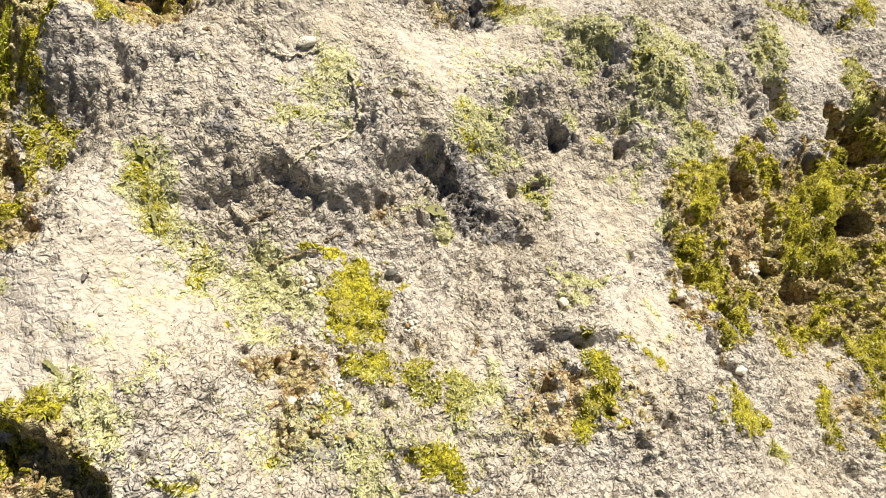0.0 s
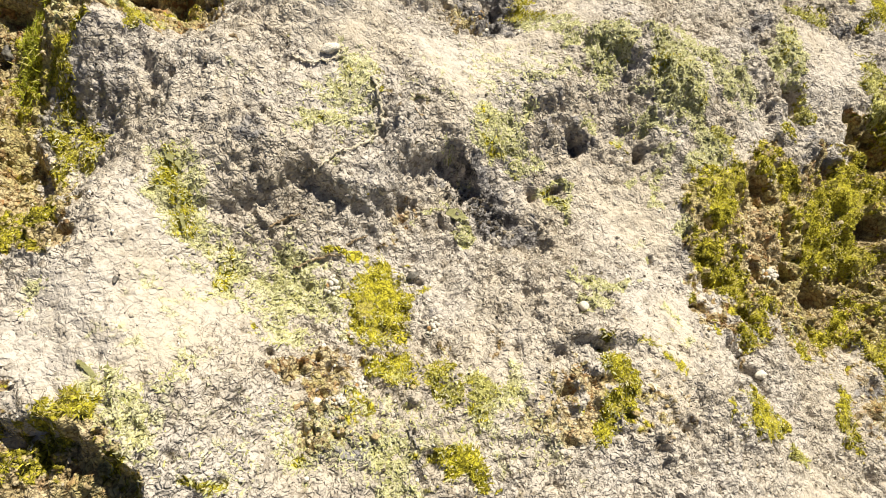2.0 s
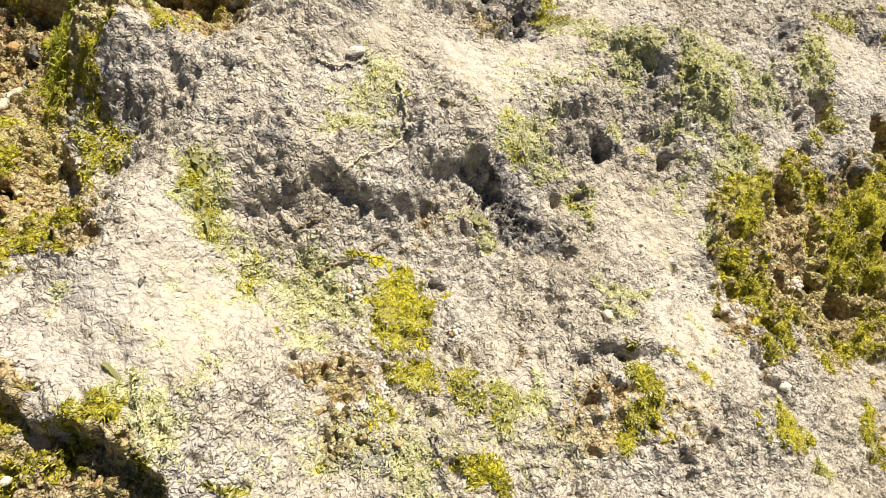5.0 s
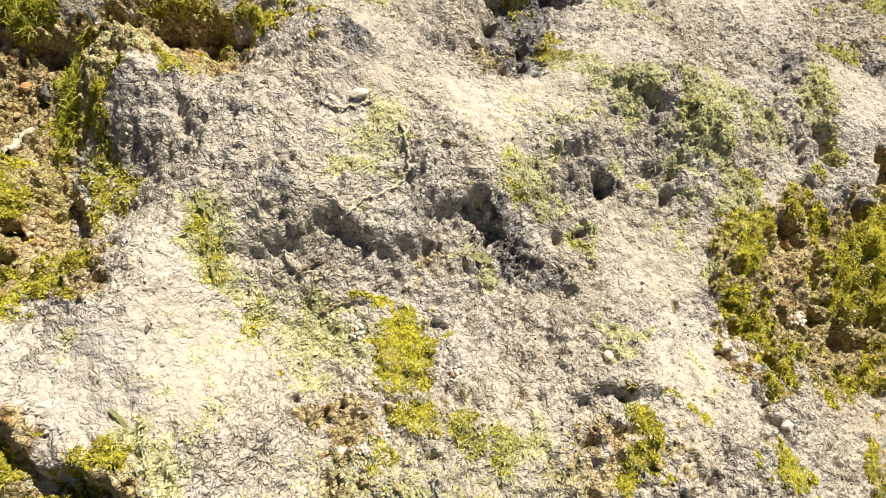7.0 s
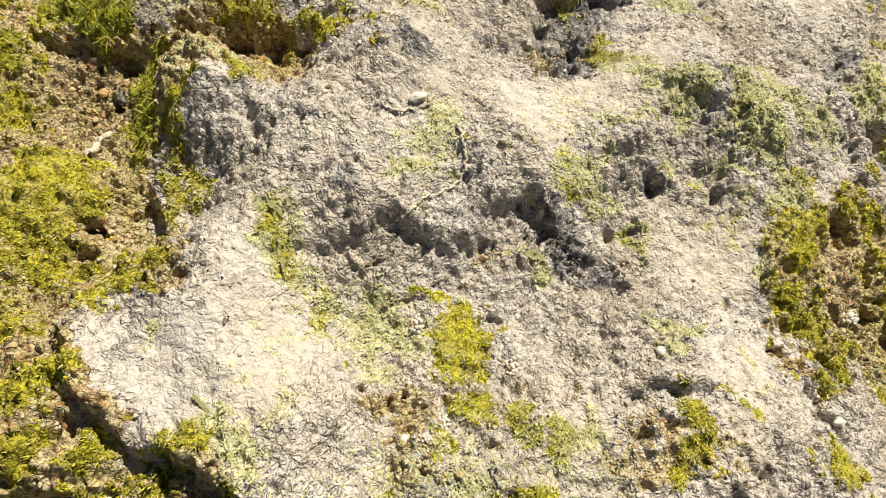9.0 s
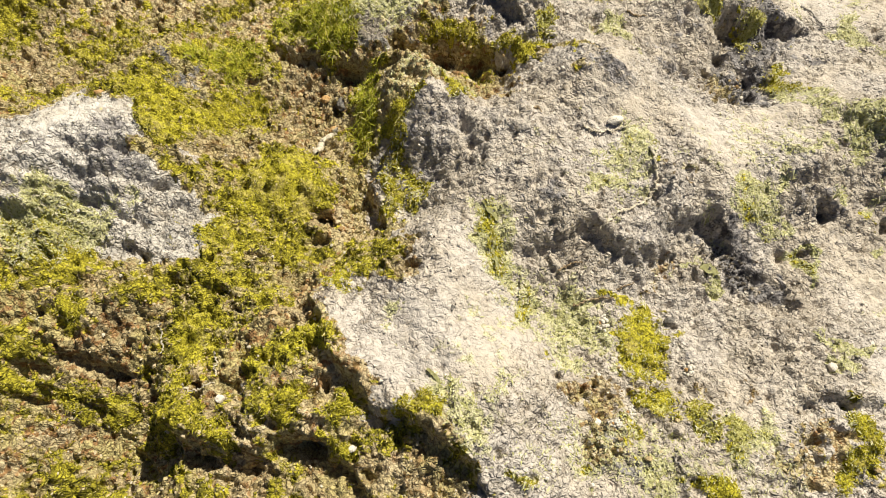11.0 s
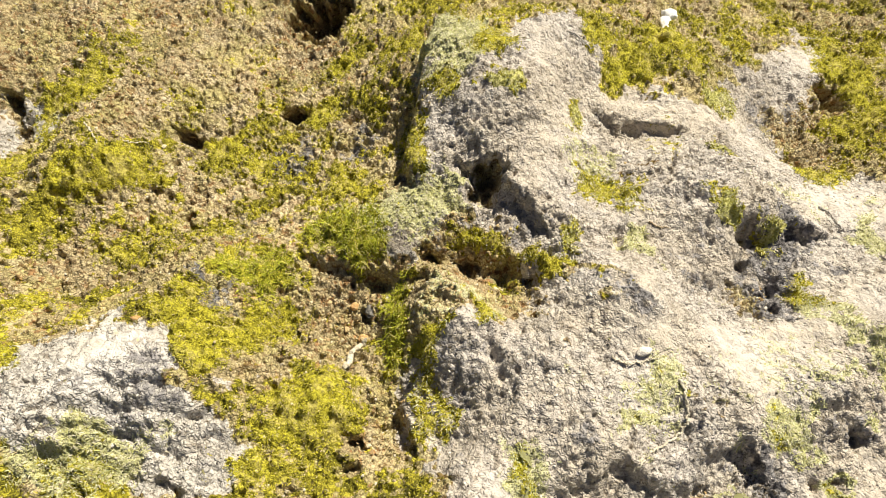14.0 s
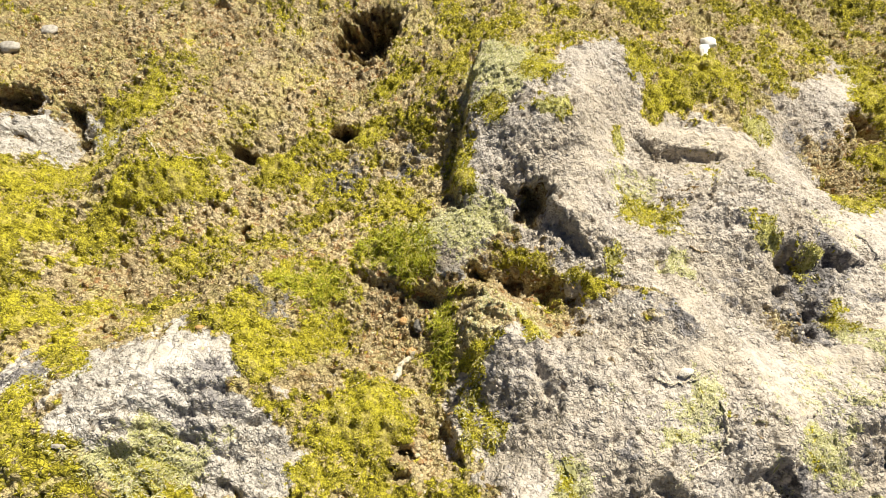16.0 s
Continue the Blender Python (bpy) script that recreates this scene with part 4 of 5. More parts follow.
soil(-0.150, 0.358, 0.0296, 0.0132, 0, 0.8)
soil(-0.247, 0.249, 0.0165, 0.0307, 0, 0.9)
soil(-0.299, 0.335, 0.0313, 0.0141, 0, 0.7)
soil(0.127, 0.634, 0.0423, 0.0314, 0, 0.7)
soil(-0.659, 0.598, 0.0697, 0.0645, 0, 0.6)
soil(-0.472, 0.386, 0.0474, 0.0229, 0, 0.6)
soil(-0.493, 0.689, 0.0460, 0.0482, 0, 0.7)
alga(-0.247, 0.614, 0.0274, 0.0366, 0, 1.1)
alga(-0.228, 0.438, 0.0310, 0.0152, 0, 1)
alga(-0.261, 0.418, 0.0257, 0.0125, 0, 0.6)
alga(-0.045, 0.435, 0.0104, 0.0191, 0, 1)
alga(-0.093, 0.511, 0.0334, 0.0175, 0, 0.6)
alga(-0.088, 0.532, 0.0344, 0.0106, 0, 0.6)
alga(0.169, 0.489, 0.0187, 0.0348, 0, 0.9)
alga(-0.171, 0.330, 0.0064, 0.0153, 0, 0.8)
alga(0.094, 0.518, 0.0425, 0.0117, 0, 0.5)
alga(0.064, 0.725, 0.0175, 0.0235, 0, 0.5)
alga(-0.220, 0.589, 0.0172, 0.0206, 0, 0.9)
SLAB = [(-0.197, 0.333), (-0.176, 0.324), (-0.148, 0.345), (-0.130, 0.385), (-0.091, 0.372), (-0.056, 0.371), (-0.105, 0.390), (-0.137, 0.399), (-0.176, 0.441), (-0.225, 0.412), (-0.246, 0.383), (-0.267, 0.403), (-0.288, 0.425), (-0.260, 0.467), (-0.265, 0.514), (-0.263, 0.555), (-0.282, 0.687), (-0.238, 0.661), (-0.199, 0.637), (-0.115, 0.700), (-0.092, 0.653), (-0.082, 0.609), (0.006, 0.625), (0.056, 0.678), (0.166, 0.825), (0.179, 0.757), (0.135, 0.661), (0.106, 0.576), (0.178, 0.573), (0.600, 0.589), (0.466, 0.399), (0.379, 0.354), (0.365, 0.314), (0.290, 0.304), (0.223, 0.262), (0.210, 0.220), (0.221, 0.198), (0.254, 0.172), (0.328, 0.180), (0.382, 0.182), (0.466, 0.173), (0.416, 0.023), (0.027, 0.016), (-0.105, 0.016), (-0.108, 0.043), (-0.125, 0.063), (-0.142, 0.074), (-0.175, 0.077), (-0.193, 0.089), (-0.213, 0.106), (-0.244, 0.150), (-0.238, 0.189), (-0.174, 0.171), (-0.170, 0.179), (-0.228, 0.256), (-0.223, 0.272), (-0.212, 0.296)]
STONE = [(-0.548, 0.213), (-0.535, 0.250), (-0.501, 0.276), (-0.453, 0.286), (-0.422, 0.273), (-0.400, 0.239), (-0.364, 0.240), (-0.346, 0.218), (-0.320, 0.198), (-0.321, 0.178), (-0.359, 0.157), (-0.417, 0.158), (-0.460, 0.175), (-0.504, 0.171), (-0.534, 0.190)]
SMALL = [(-0.628, 0.220), (-0.605, 0.237), (-0.573, 0.228), (-0.550, 0.202), (-0.574, 0.192), (-0.616, 0.201)]
LEDGE = [(-0.933, 0.556), (-0.849, 0.564), (-0.794, 0.562), (-0.703, 0.554), (-0.670, 0.515), (-0.735, 0.503), (-0.752, 0.476), (-0.890, 0.459)]
SPUR = [(-0.266, 0.419), (-0.248, 0.424), (-0.238, 0.409), (-0.233, 0.382), (-0.245, 0.381), (-0.254, 0.393), (-0.263, 0.403)]
LOBE = [(-0.269, 0.151), (-0.248, 0.185), (-0.191, 0.172), (-0.169, 0.175), (-0.144, 0.193), (-0.124, 0.195), (-0.097, 0.172), (-0.079, 0.149), (-0.067, 0.112), (-0.074, 0.087), (-0.067, 0.060), (-0.082, 0.040), (-0.240, 0.034)]
SHELF = [(-0.355, 0.541), (-0.350, 0.806), (0.376, 1.003), (0.255, 0.561), (0.103, 0.498), (0.031, 0.478), (-0.028, 0.419), (-0.079, 0.369), (-0.136, 0.366), (-0.300, 0.368)]


def inside(x, y, outline):
    """Signed distance to an outline, plus within; far off it is a flat minus."""
    shape = x.shape
    out = np.full(x.size, -1.0)
    k = round_line(x.ravel(), y.ravel(), outline, 0.03)
    x, y = x.ravel()[k], y.ravel()[k]
    away, odd = np.full(x.shape, 1e9), np.zeros(x.shape, bool)
    for (ax, ay), (bx, by) in zip(outline, outline[1:] + outline[:1]):
        dx, dy = bx - ax, by - ay
        t = np.clip(((x - ax) * dx + (y - ay) * dy) / (dx * dx + dy * dy + 1e-12), 0, 1)
        away = np.minimum(away, np.hypot(x - ax - dx * t, y - ay - dy * t))
        if abs(dy) > 1e-9:
            odd ^= ((ay > y) != (by > y)) & (x < dx * (y - ay) / dy + ax)
    out[k] = np.where(odd, away, -away)
    return out.reshape(shape)


def spots(x, y, rows):
    shape = x.shape
    x, y = x.ravel(), y.ravel()
    most = np.zeros(x.shape)
    for spot in rows:
        k = near(x, y, spot[0], spot[1], 2.4 * max(spot[2], spot[3]))
        most[k] = np.maximum(most[k], spot[5] * np.exp(-(oval(x[k], y[k], spot) ** 1.5) * 0.7))
    return most.reshape(shape)


def step(v, low, high):
    t = np.clip((v - low) / (high - low), 0, 1)
    return t * t * (3 - 2 * t)


def layers(x, y):
    ux, uy = fbm(x, y, 0.04, 5, 21, 0.6), fbm(x, y, 0.04, 5, 33, 0.6)
    wx, wy = x + 0.03 * ux, y + 0.03 * uy
    rocks = [inside(wx, wy, outline) for outline in (SLAB, STONE, SMALL, LEDGE, SPUR)]
    bare = step(np.max(rocks, axis=0), -0.006, 0.012)
    bald, tufts = spots(wx, wy, SOIL), spots(x + 0.02 * ux, y + 0.02 * uy, MOSS)
    earth = np.maximum(1 - bare, bald * 0.95)
    mat = 0.5 + 0.9 * fbm(x, y, 0.06, 5, 41, 0.65)
    green = np.maximum((1 - bare) * np.clip(mat, 0, 0.85), tufts * (0.82 + 0.5 * fbm(x, y, 0.02, 3, 47)))
    green = green * (1 - 0.88 * np.clip(bald, 0, 1) * (1 - np.clip(tufts, 0, 1)))
    holes = np.clip(hollow(x, y) / 0.02, 0, 1)
    green = green * (1 - 0.9 * np.clip(holes * 1.3, 0, 1))
    earth = np.maximum(earth, 0.75 * holes)
    return rocks, bare, earth, np.clip(green, 0, 1.3), tufts, spots(wx, wy, LICHEN), spots(wx, wy, ALGA), np.clip(0.5 + fbm(x, y, 0.12, 3, 55) * 1.4 + spots(x, y, SHAG) + 0.4 * bald, 0, 1.6), np.clip(0.72 + 0.7 * fbm(x, y, 0.08, 4, 67) - 0.34 * spots(wx, wy, SMOOTH) + 0.3 * spots(wx, wy, LICHEN), 0.36, 1.0)


def detail(x, y, bare, earth, green, worn, film):
    """Fine relief: pocked rock, crumbs, cushions of moss."""
    rough = fbm(x, y, 0.03, 5, 61, 0.68)
    layered = fbm(x, y, 0.055, 4, 111, 0.55) * 7
    flake = (np.floor(layered) + step(layered - np.floor(layered), 0.72, 1.0)) / 7 - layered / 14
    knobs = 0.5 - np.abs(fbm(x, y, 0.016, 3, 121, 0.65))
    gaps = np.maximum(0, fbm(x, y, 0.013, 2, 141) - 0.34)
    pocks = np.maximum(0, fbm(x, y, 0.011, 3, 71, 0.6) - 0.2)
    crumb = np.abs(fbm(x, y, 0.010, 3, 81, 0.7))
    tuft = fbm(x, y, 0.014, 3, 91, 0.75)
    nodules = 1.3 * fbm(x, y, 0.0115, 3, 161, 0.55)
    ridges = 0.18 - np.abs(fbm(x, y, 0.0085, 2, 171, 0.5))
    cushion = np.clip(green - 0.3, 0, 1.0) * (0.0015 + 0.0045 * np.clip(tuft + 0.25, 0, 1))
    cushion = cushion * (1 + 0.9 * spots(x, y, SHAG)) - 0.022 * spots(x, y, SHAG) * np.maximum(0, fbm(x, y, 0.024, 3, 151) - 0.12)
    return (0.0027 * worn * bare + 0.004 * earth) * nodules + 0.009 * np.clip(film - 0.35, 0, 0.6) * ridges + rough * (0.0045 * worn + 0.003 * earth) + bare * worn * (0.018 * flake + 0.005 * (knobs - 0.3)) - 0.03 * gaps * np.maximum(earth, 0.5 * worn) - pocks * 0.007 * bare * worn + earth * (crumb - 0.2) * 0.008 + cushion


def spread(marks, pitch, coarse, far):
    """Close steps between the first two marks, wider ones to the third (or before the first), then ever wider ones to the far ends."""
    low, high = min(marks), max(marks)
    near = np.arange(marks[0], marks[1], pitch)
    side = np.arange(marks[1], marks[2], coarse) if marks[2] > marks[0] else np.arange(marks[2], marks[0], coarse)
    mid = np.sort(np.concatenate([near, side, [high]]))
    mid = mid[np.concatenate([[True], np.diff(mid) > 0.0003])]
    out, gap, reach = [], coarse, 0.0
    while reach < far:
        gap = min(gap * 1.25, far)
        reach += gap
        out.append(reach)
    out = np.array(out)
    return np.concatenate([low - out[::-1], mid, mid[-1] + out])


WEST, EDGE_E, SOUTH, EDGE_N = -1.0, 0.56, -0.04, 0.96
gx, gy = spread((-0.62, EDGE_E, WEST), 0.0012, 0.002, 60.0), spread((SOUTH, 0.62, EDGE_N), 0.0012, 0.002, 60.0)
X, Y = np.meshgrid(gx, gy)
ROCK, BARE, EARTH, GREEN, TUFT, CRUST, FILM, RUST, WORN = layers(X, Y)
off = np.maximum(np.maximum(WEST - X, X - EDGE_E), np.maximum(SOUTH - Y, Y - EDGE_N))
FAR = step(off, 0.0, 0.12)
broad_mat = 0.5 + 0.5 * fbm(X, Y, 1.6, 2, 43) * (1 - step(off, 2.0, 8.0))
GREEN, EARTH, RUST, WORN = GREEN * (1 - FAR) + broad_mat * FAR, EARTH * (1 - FAR) + FAR, RUST * (1 - FAR) + 0.5 * FAR, WORN * (1 - FAR) + 0.7 * FAR
CRUST, FILM = CRUST * (1 - FAR), FILM * (1 - FAR)
Z = relief(X, Y) + (1 - FAR) * detail(X, Y, BARE, EARTH, GREEN, WORN, FILM) + step(off, 0.0, 0.5) * (1 - step(off, 3.0, 12.0)) * 0.05 * fbm(X, Y, 0.9, 2, 101)


# The holes run in under their far rims.
CAVE = hollow(X, Y)
IN_X, IN_Y = X - 0.12 * np.maximum(0, CAVE - 0.005), Y + 0.62 * np.maximum(0, CAVE - 0.005)


def sample(values, x, y):
    """A layer's value at places within the close-meshed stretch."""
    u, v = np.interp(x, gx, np.arange(len(gx))), np.interp(y, gy, np.arange(len(gy)))
    j, i = np.minimum(u.astype(int), len(gx) - 2), np.minimum(v.astype(int), len(gy) - 2)
    u, v = u - j, v - i
    return (values[i, j] * (1 - u) + values[i, j + 1] * u) * (1 - v) + (values[i + 1, j] * (1 - u) + values[i + 1, j + 1] * u) * v


def sheet(name, keep, material, skirt=0.0):
    """The faces of the relief that keep marks, as a mesh with its layers; skirt: how deep its rim goes on below."""
    rows, cols = X.shape
    ids = np.arange(rows * cols).reshape(rows, cols)
    quads = np.stack([ids[:-1, :-1], ids[:-1, 1:], ids[1:, 1:], ids[1:, :-1]], -1)[keep]
    used, quads = np.unique(quads, return_inverse=True)
    quads = quads.reshape(-1, 4)
    co = np.stack([IN_X.ravel()[used], IN_Y.ravel()[used], Z.ravel()[used]], -1)
    values = [(n, v.ravel()[used]) for n, v in (("earth", EARTH), ("moss", GREEN), ("crust", CRUST), ("film", FILM), ("rust", RUST), ("worn", WORN))]
    if skirt:
        edges = np.concatenate([quads[:, [k, (k + 1) % 4]] for k in range(4)])
        key = np.sort(edges, axis=1) @ np.array([len(used) + 1, 1])
        _, first, count = np.unique(key, return_index=True, return_counts=True)
        rim = edges[first[count == 1]]
        low, back = np.unique(rim, return_inverse=True)
        back = back.reshape(-1, 2) + len(used)
        quads = np.concatenate([quads, np.stack([rim[:, 1], rim[:, 0], back[:, 0], back[:, 1]], -1)])
        co = np.concatenate([co, co[low] - np.array([0, 0, skirt])])
        values = [(n, np.concatenate([v, v[low]])) for n, v in values]
    ob = new(name, mesh_of(name, co, quads, material, True))
    for layer, v in values:
        ob.data.attributes.new(layer, "FLOAT", "POINT").data.foreach_set("value", v.astype(np.float32))
    return ob


def mesh_of(name, co, faces, material, smooth=False):
    """A mesh from an array of places and one of faces, all with as many corners."""
    mesh = bpy.data.meshes.new(name)
    n, k = faces.shape
    mesh.vertices.add(len(co)), mesh.loops.add(n * k), mesh.polygons.add(n)
    mesh.vertices.foreach_set("co", np.asarray(co, np.float32).ravel())
    mesh.loops.foreach_set("vertex_index", faces.ravel().astype(np.int32))
    mesh.polygons.foreach_set("loop_start", np.arange(0, n * k, k, dtype=np.int32))
    mesh.polygons.foreach_set("use_smooth", np.full(n, smooth))
    mesh.update(calc_edges=True)
    mesh.materials.append(material)
    return mesh


centre = [np.add.reduce([r[:-1, :-1], r[1:, :-1], r[:-1, 1:], r[1:, 1:]]) / 4 for r in ROCK]


def whole(marks):
    """The largest stretch of marked faces that hang together."""
    if not marks.any():
        return marks
    rows, cols = np.flatnonzero(marks.any(axis=1)), np.flatnonzero(marks.any(axis=0))
    box = np.s_[rows[0]:rows[-1] + 1, cols[0]:cols[-1] + 1]
    every, marks = np.zeros(marks.shape, bool), marks[box]
    ids = np.where(marks, np.arange(marks.size).reshape(marks.shape), marks.size)
    for _ in range(400):
        low = ids.copy()
        for here, there in ((low[1:], ids[:-1]), (low[:-1], ids[1:]), (low[:, 1:], ids[:, :-1]), (low[:, :-1], ids[:, 1:])):
            np.minimum(here, there, out=here)
        low = np.where(marks, low, marks.size)
        low = np.append(low.ravel(), marks.size)[low]
        low = np.append(low.ravel(), marks.size)[low]
        if (low == ids).all():
            break
        ids = low
    values, counts = np.unique(ids[marks], return_counts=True)
    every[box] = ids == values[np.argmax(counts)]
    return every


slab_part, stone_part, small_part, shelf_part, spur_part = [whole(c > 0) for c in centre]
outcrop = tagged(new("limestone_outcrop"), "pale pitted limestone outcrop with green algae in sun", "rock")
middle_x, middle_y = (X[:-1, :-1] + X[1:, 1:]) / 2, (Y[:-1, :-1] + Y[1:, 1:]) / 2
lobe_part = whole(slab_part & (inside(middle_x, middle_y, LOBE) > 0))
upper_part = whole(slab_part & ~lobe_part & (inside(middle_x, middle_y, SHELF) > 0))
main_part = whole(slab_part & ~lobe_part & ~upper_part)
ground_part = ~(lobe_part | upper_part | main_part | stone_part | small_part | shelf_part | spur_part)
tagged(sheet("ground", ground_part, LIMESTONE), "crumbly ochre soil grown over with yellow-green moss", "ground", kind="structure")
for name, marks, label in (("main_face", main_part, "cream and grey pitted limestone face"), ("lower_lobe", lobe_part, "smooth cream-white limestone lobe"), ("upper_shelf", upper_part, "rough white limestone shelf with clefts")):
    tagged(sheet(name, marks, LIMESTONE, 0.03), label).parent = outcrop
tagged(sheet("boulder", stone_part, GREYSTONE, 0.03), "weathered grey-white stone sunk in mossy soil", "rock")
tagged(sheet("stone", small_part, GREYSTONE, 0.02), "small dark grey stone beside the weathered boulder", "stone")
tagged(sheet("rock_ledge", shelf_part, GREYSTONE, 0.03), "pale hollowed rock ledge under a dark cleft", "rock")
tagged(sheet("rock_spur", spur_part, GREYSTONE, 0.02), "grey lichened rock spur beside a dark hollow", "rock")


# ---- moss, crumbs, flakes ----
rng = np.random.default_rng(7)


def scatter(count, weight, box=(WEST, SOUTH, EDGE_E, EDGE_N), tries=60):
    """Places strewn as often as weight(x, y) says, from 0 to 1."""
    found = []
    have = 0
    for _ in range(tries):
        x, y = rng.uniform(box[0], box[2], 40000), rng.uniform(box[1], box[3], 40000)
        k = rng.random(40000) < weight(x, y)
        found.append(np.stack([x[k], y[k]], -1))
        have += k.sum()
        if have >= count:
            break
    return np.concatenate(found)[:count]


def slope(x, y):
    d = 0.003
    return (sample(Z, x + d, y) - sample(Z, x - d, y)) / (2 * d), (sample(Z, x, y + d) - sample(Z, x, y - d)) / (2 * d)


def strands(places, length, width, lift, sink=0.001):
    """Thin bent blades, two quads each, rising from the ground: places to faces."""
    n = len(places)
    x, y = places.T
    way, long, wide = rng.uniform(0, 2 * math.pi, n), length * rng.uniform(0.5, 1.3, n), width * rng.uniform(0.6, 1.4, n)
    up = np.clip(rng.normal(lift, 0.35, n), 0.05, 1.4)
    bend, curl = rng.normal(0, 0.7, n), rng.normal(-0.5, 0.4, n)
    sx, sy = slope(x, y)
    co = np.zeros((n, 6, 3))
    px, py, pz = x.copy(), y.copy(), sample(Z, x, y) - sink
    for k in range(3):
        f = k / 2
        side = way + bend * f + math.pi / 2
        half = wide * (1 - 0.7 * f * f) / 2
        for m, s in ((0, -1), (1, 1)):
            co[:, 2 * k + m] = np.stack([px + s * half * np.cos(side), py + s * half * np.sin(side), pz + s * half * 0.5 * np.sin(3 * f + way)], -1)
        a, e = way + bend * (f + 0.25), up + curl * (f + 0.25)
        dx, dy = np.cos(a) * np.cos(e) * long / 2, np.sin(a) * np.cos(e) * long / 2
        px, py, pz = px + dx, py + dy, pz + np.sin(e) * long / 2 + (dx * sx + dy * sy) * 0.8
    base = np.arange(n)[:, None, None] * 6
    faces = (base + np.array([[0, 1, 3, 2], [2, 3, 5, 4]])).reshape(-1, 4)
    return co.reshape(-1, 3), faces


def lumps(places, size, sink=0.3, flat=0.75):
    """Small uneven grains of twenty faces."""
    n = len(places)
    x, y = places.T
    g = (1 + 5 ** 0.5) / 2
    ball = np.array([(-1, g, 0), (1, g, 0), (-1, -g, 0), (1, -g, 0), (0, -1, g), (0, 1, g), (0, -1, -g), (0, 1, -g), (g, 0, -1), (g, 0, 1), (-g, 0, -1), (-g, 0, 1)]) / 1.9
    tris = np.array([(0, 11, 5), (0, 5, 1), (0, 1, 7), (0, 7, 10), (0, 10, 11), (1, 5, 9), (5, 11, 4), (11, 10, 2), (10, 7, 6), (7, 1, 8), (3, 9, 4), (3, 4, 2), (3, 2, 6), (3, 6, 8), (3, 8, 9), (4, 9, 5), (2, 4, 11), (6, 2, 10), (8, 6, 7), (9, 8, 1)])
    r = size * rng.lognormal(0, 0.35, n).clip(0.5, 2.2)
    co = ball[None] * rng.uniform(0.7, 1.25, (n, 12, 1)) * rng.uniform(0.7, 1.3, (n, 1, 3)) * r[:, None, None]
    a = rng.uniform(0, 2 * math.pi, n)[:, None]
    c, s = np.cos(a), np.sin(a)
    co = np.stack([co[..., 0] * c - co[..., 1] * s + x[:, None], co[..., 0] * s + co[..., 1] * c + y[:, None], co[..., 2] * flat + (sample(Z, x, y) + r * (flat - sink) * 0.6)[:, None]], -1)
    faces = (np.arange(n)[:, None, None] * 12 + tris).reshape(-1, 3)
    return co.reshape(-1, 3), faces


def blade_material(name, dark, light, dry):
    m = Nodes(name)
    pick = m.per_island()
    colour = m.mix(m.ramp(pick, 0.0, 0.75), dark, light)
    colour = m.mix(m.ramp(pick, 0.82, 0.86), colour, dry)
    colour = m.mix(m.ramp(m.noise(25, 3), 0.45, 0.65), colour, m.mix(0.6, colour, light))
    mat = m.done(colour, 0.7)
    m.put(m.shader.inputs["Subsurface Weight"], 0.0)
    return mat


def bed_material(name, dark, light, dry):
    m = Nodes(name)
    grit, broad = m.noise(400, 3, 0.6, 1.0), m.noise(45, 4)
    colour = m.mix(m.ramp(grit, 0.4, 0.58), dark, light)
    colour = m.mix(m.math("MULTIPLY", m.ramp(broad, 0.5, 0.65), 0.6), colour, dry)
    return m.done(colour, 0.9, ((m.noise(260, 3), 0.003), (grit, 0.0015)))


def grain_material(name, a, b, c):
    m = Nodes(name)
    pick = m.per_island()
    colour = m.mix(m.ramp(pick, 0.1, 0.6), a, b)
    colour = m.mix(m.ramp(pick, 0.8, 0.9), colour, c)
    return m.done(colour, 0.9, ((m.noise(900, 3), 0.001),))


MOSS_YELLOW = blade_material("moss_yellow", (0.2, 0.18, 0.012), (0.54, 0.49, 0.045), (0.56, 0.48, 0.23))
MOSS_FLAKY = blade_material("moss_flaky", (0.3, 0.29, 0.05), (0.56, 0.53, 0.17), (0.6, 0.54, 0.3))
MOSS_GREEN = blade_material("moss_green", (0.17, 0.19, 0.01), (0.46, 0.47, 0.035), (0.55, 0.48, 0.16))
MOSS_BED = bed_material("moss_bed", (0.16, 0.14, 0.01), (0.5, 0.45, 0.035), (0.5, 0.42, 0.14))
PALE_BED = bed_material("pale_moss_bed", (0.26, 0.25, 0.05), (0.56, 0.53, 0.19), (0.58, 0.52, 0.3))
FLAKE = blade_material("algae_flake", (0.38, 0.375, 0.13), (0.56, 0.545, 0.3), (0.62, 0.56, 0.4))
CRUMB = grain_material("soil_crumb", (0.4, 0.31, 0.17), (0.6, 0.5, 0.32), (0.62, 0.56, 0.44))
CLOD = grain_material("soil_clod", (0.3, 0.2, 0.09), (0.52, 0.4, 0.21), (0.62, 0.53, 0.36))
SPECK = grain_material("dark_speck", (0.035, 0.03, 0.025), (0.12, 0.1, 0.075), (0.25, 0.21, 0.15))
CHIP = grain_material("lime_chip", (0.5, 0.45, 0.37), (0.74, 0.68, 0.58), (0.3, 0.27, 0.24))


def thick(x, y):
    return np.clip((sample(GREEN, x, y) - 0.42) * 2.2, 0, 1) * (sample(CAVE, x, y) < 0.006)


def on_tufts(x, y):
    return np.clip((sample(TUFT, x, y) - 0.5) * 1.6, 0, 1)


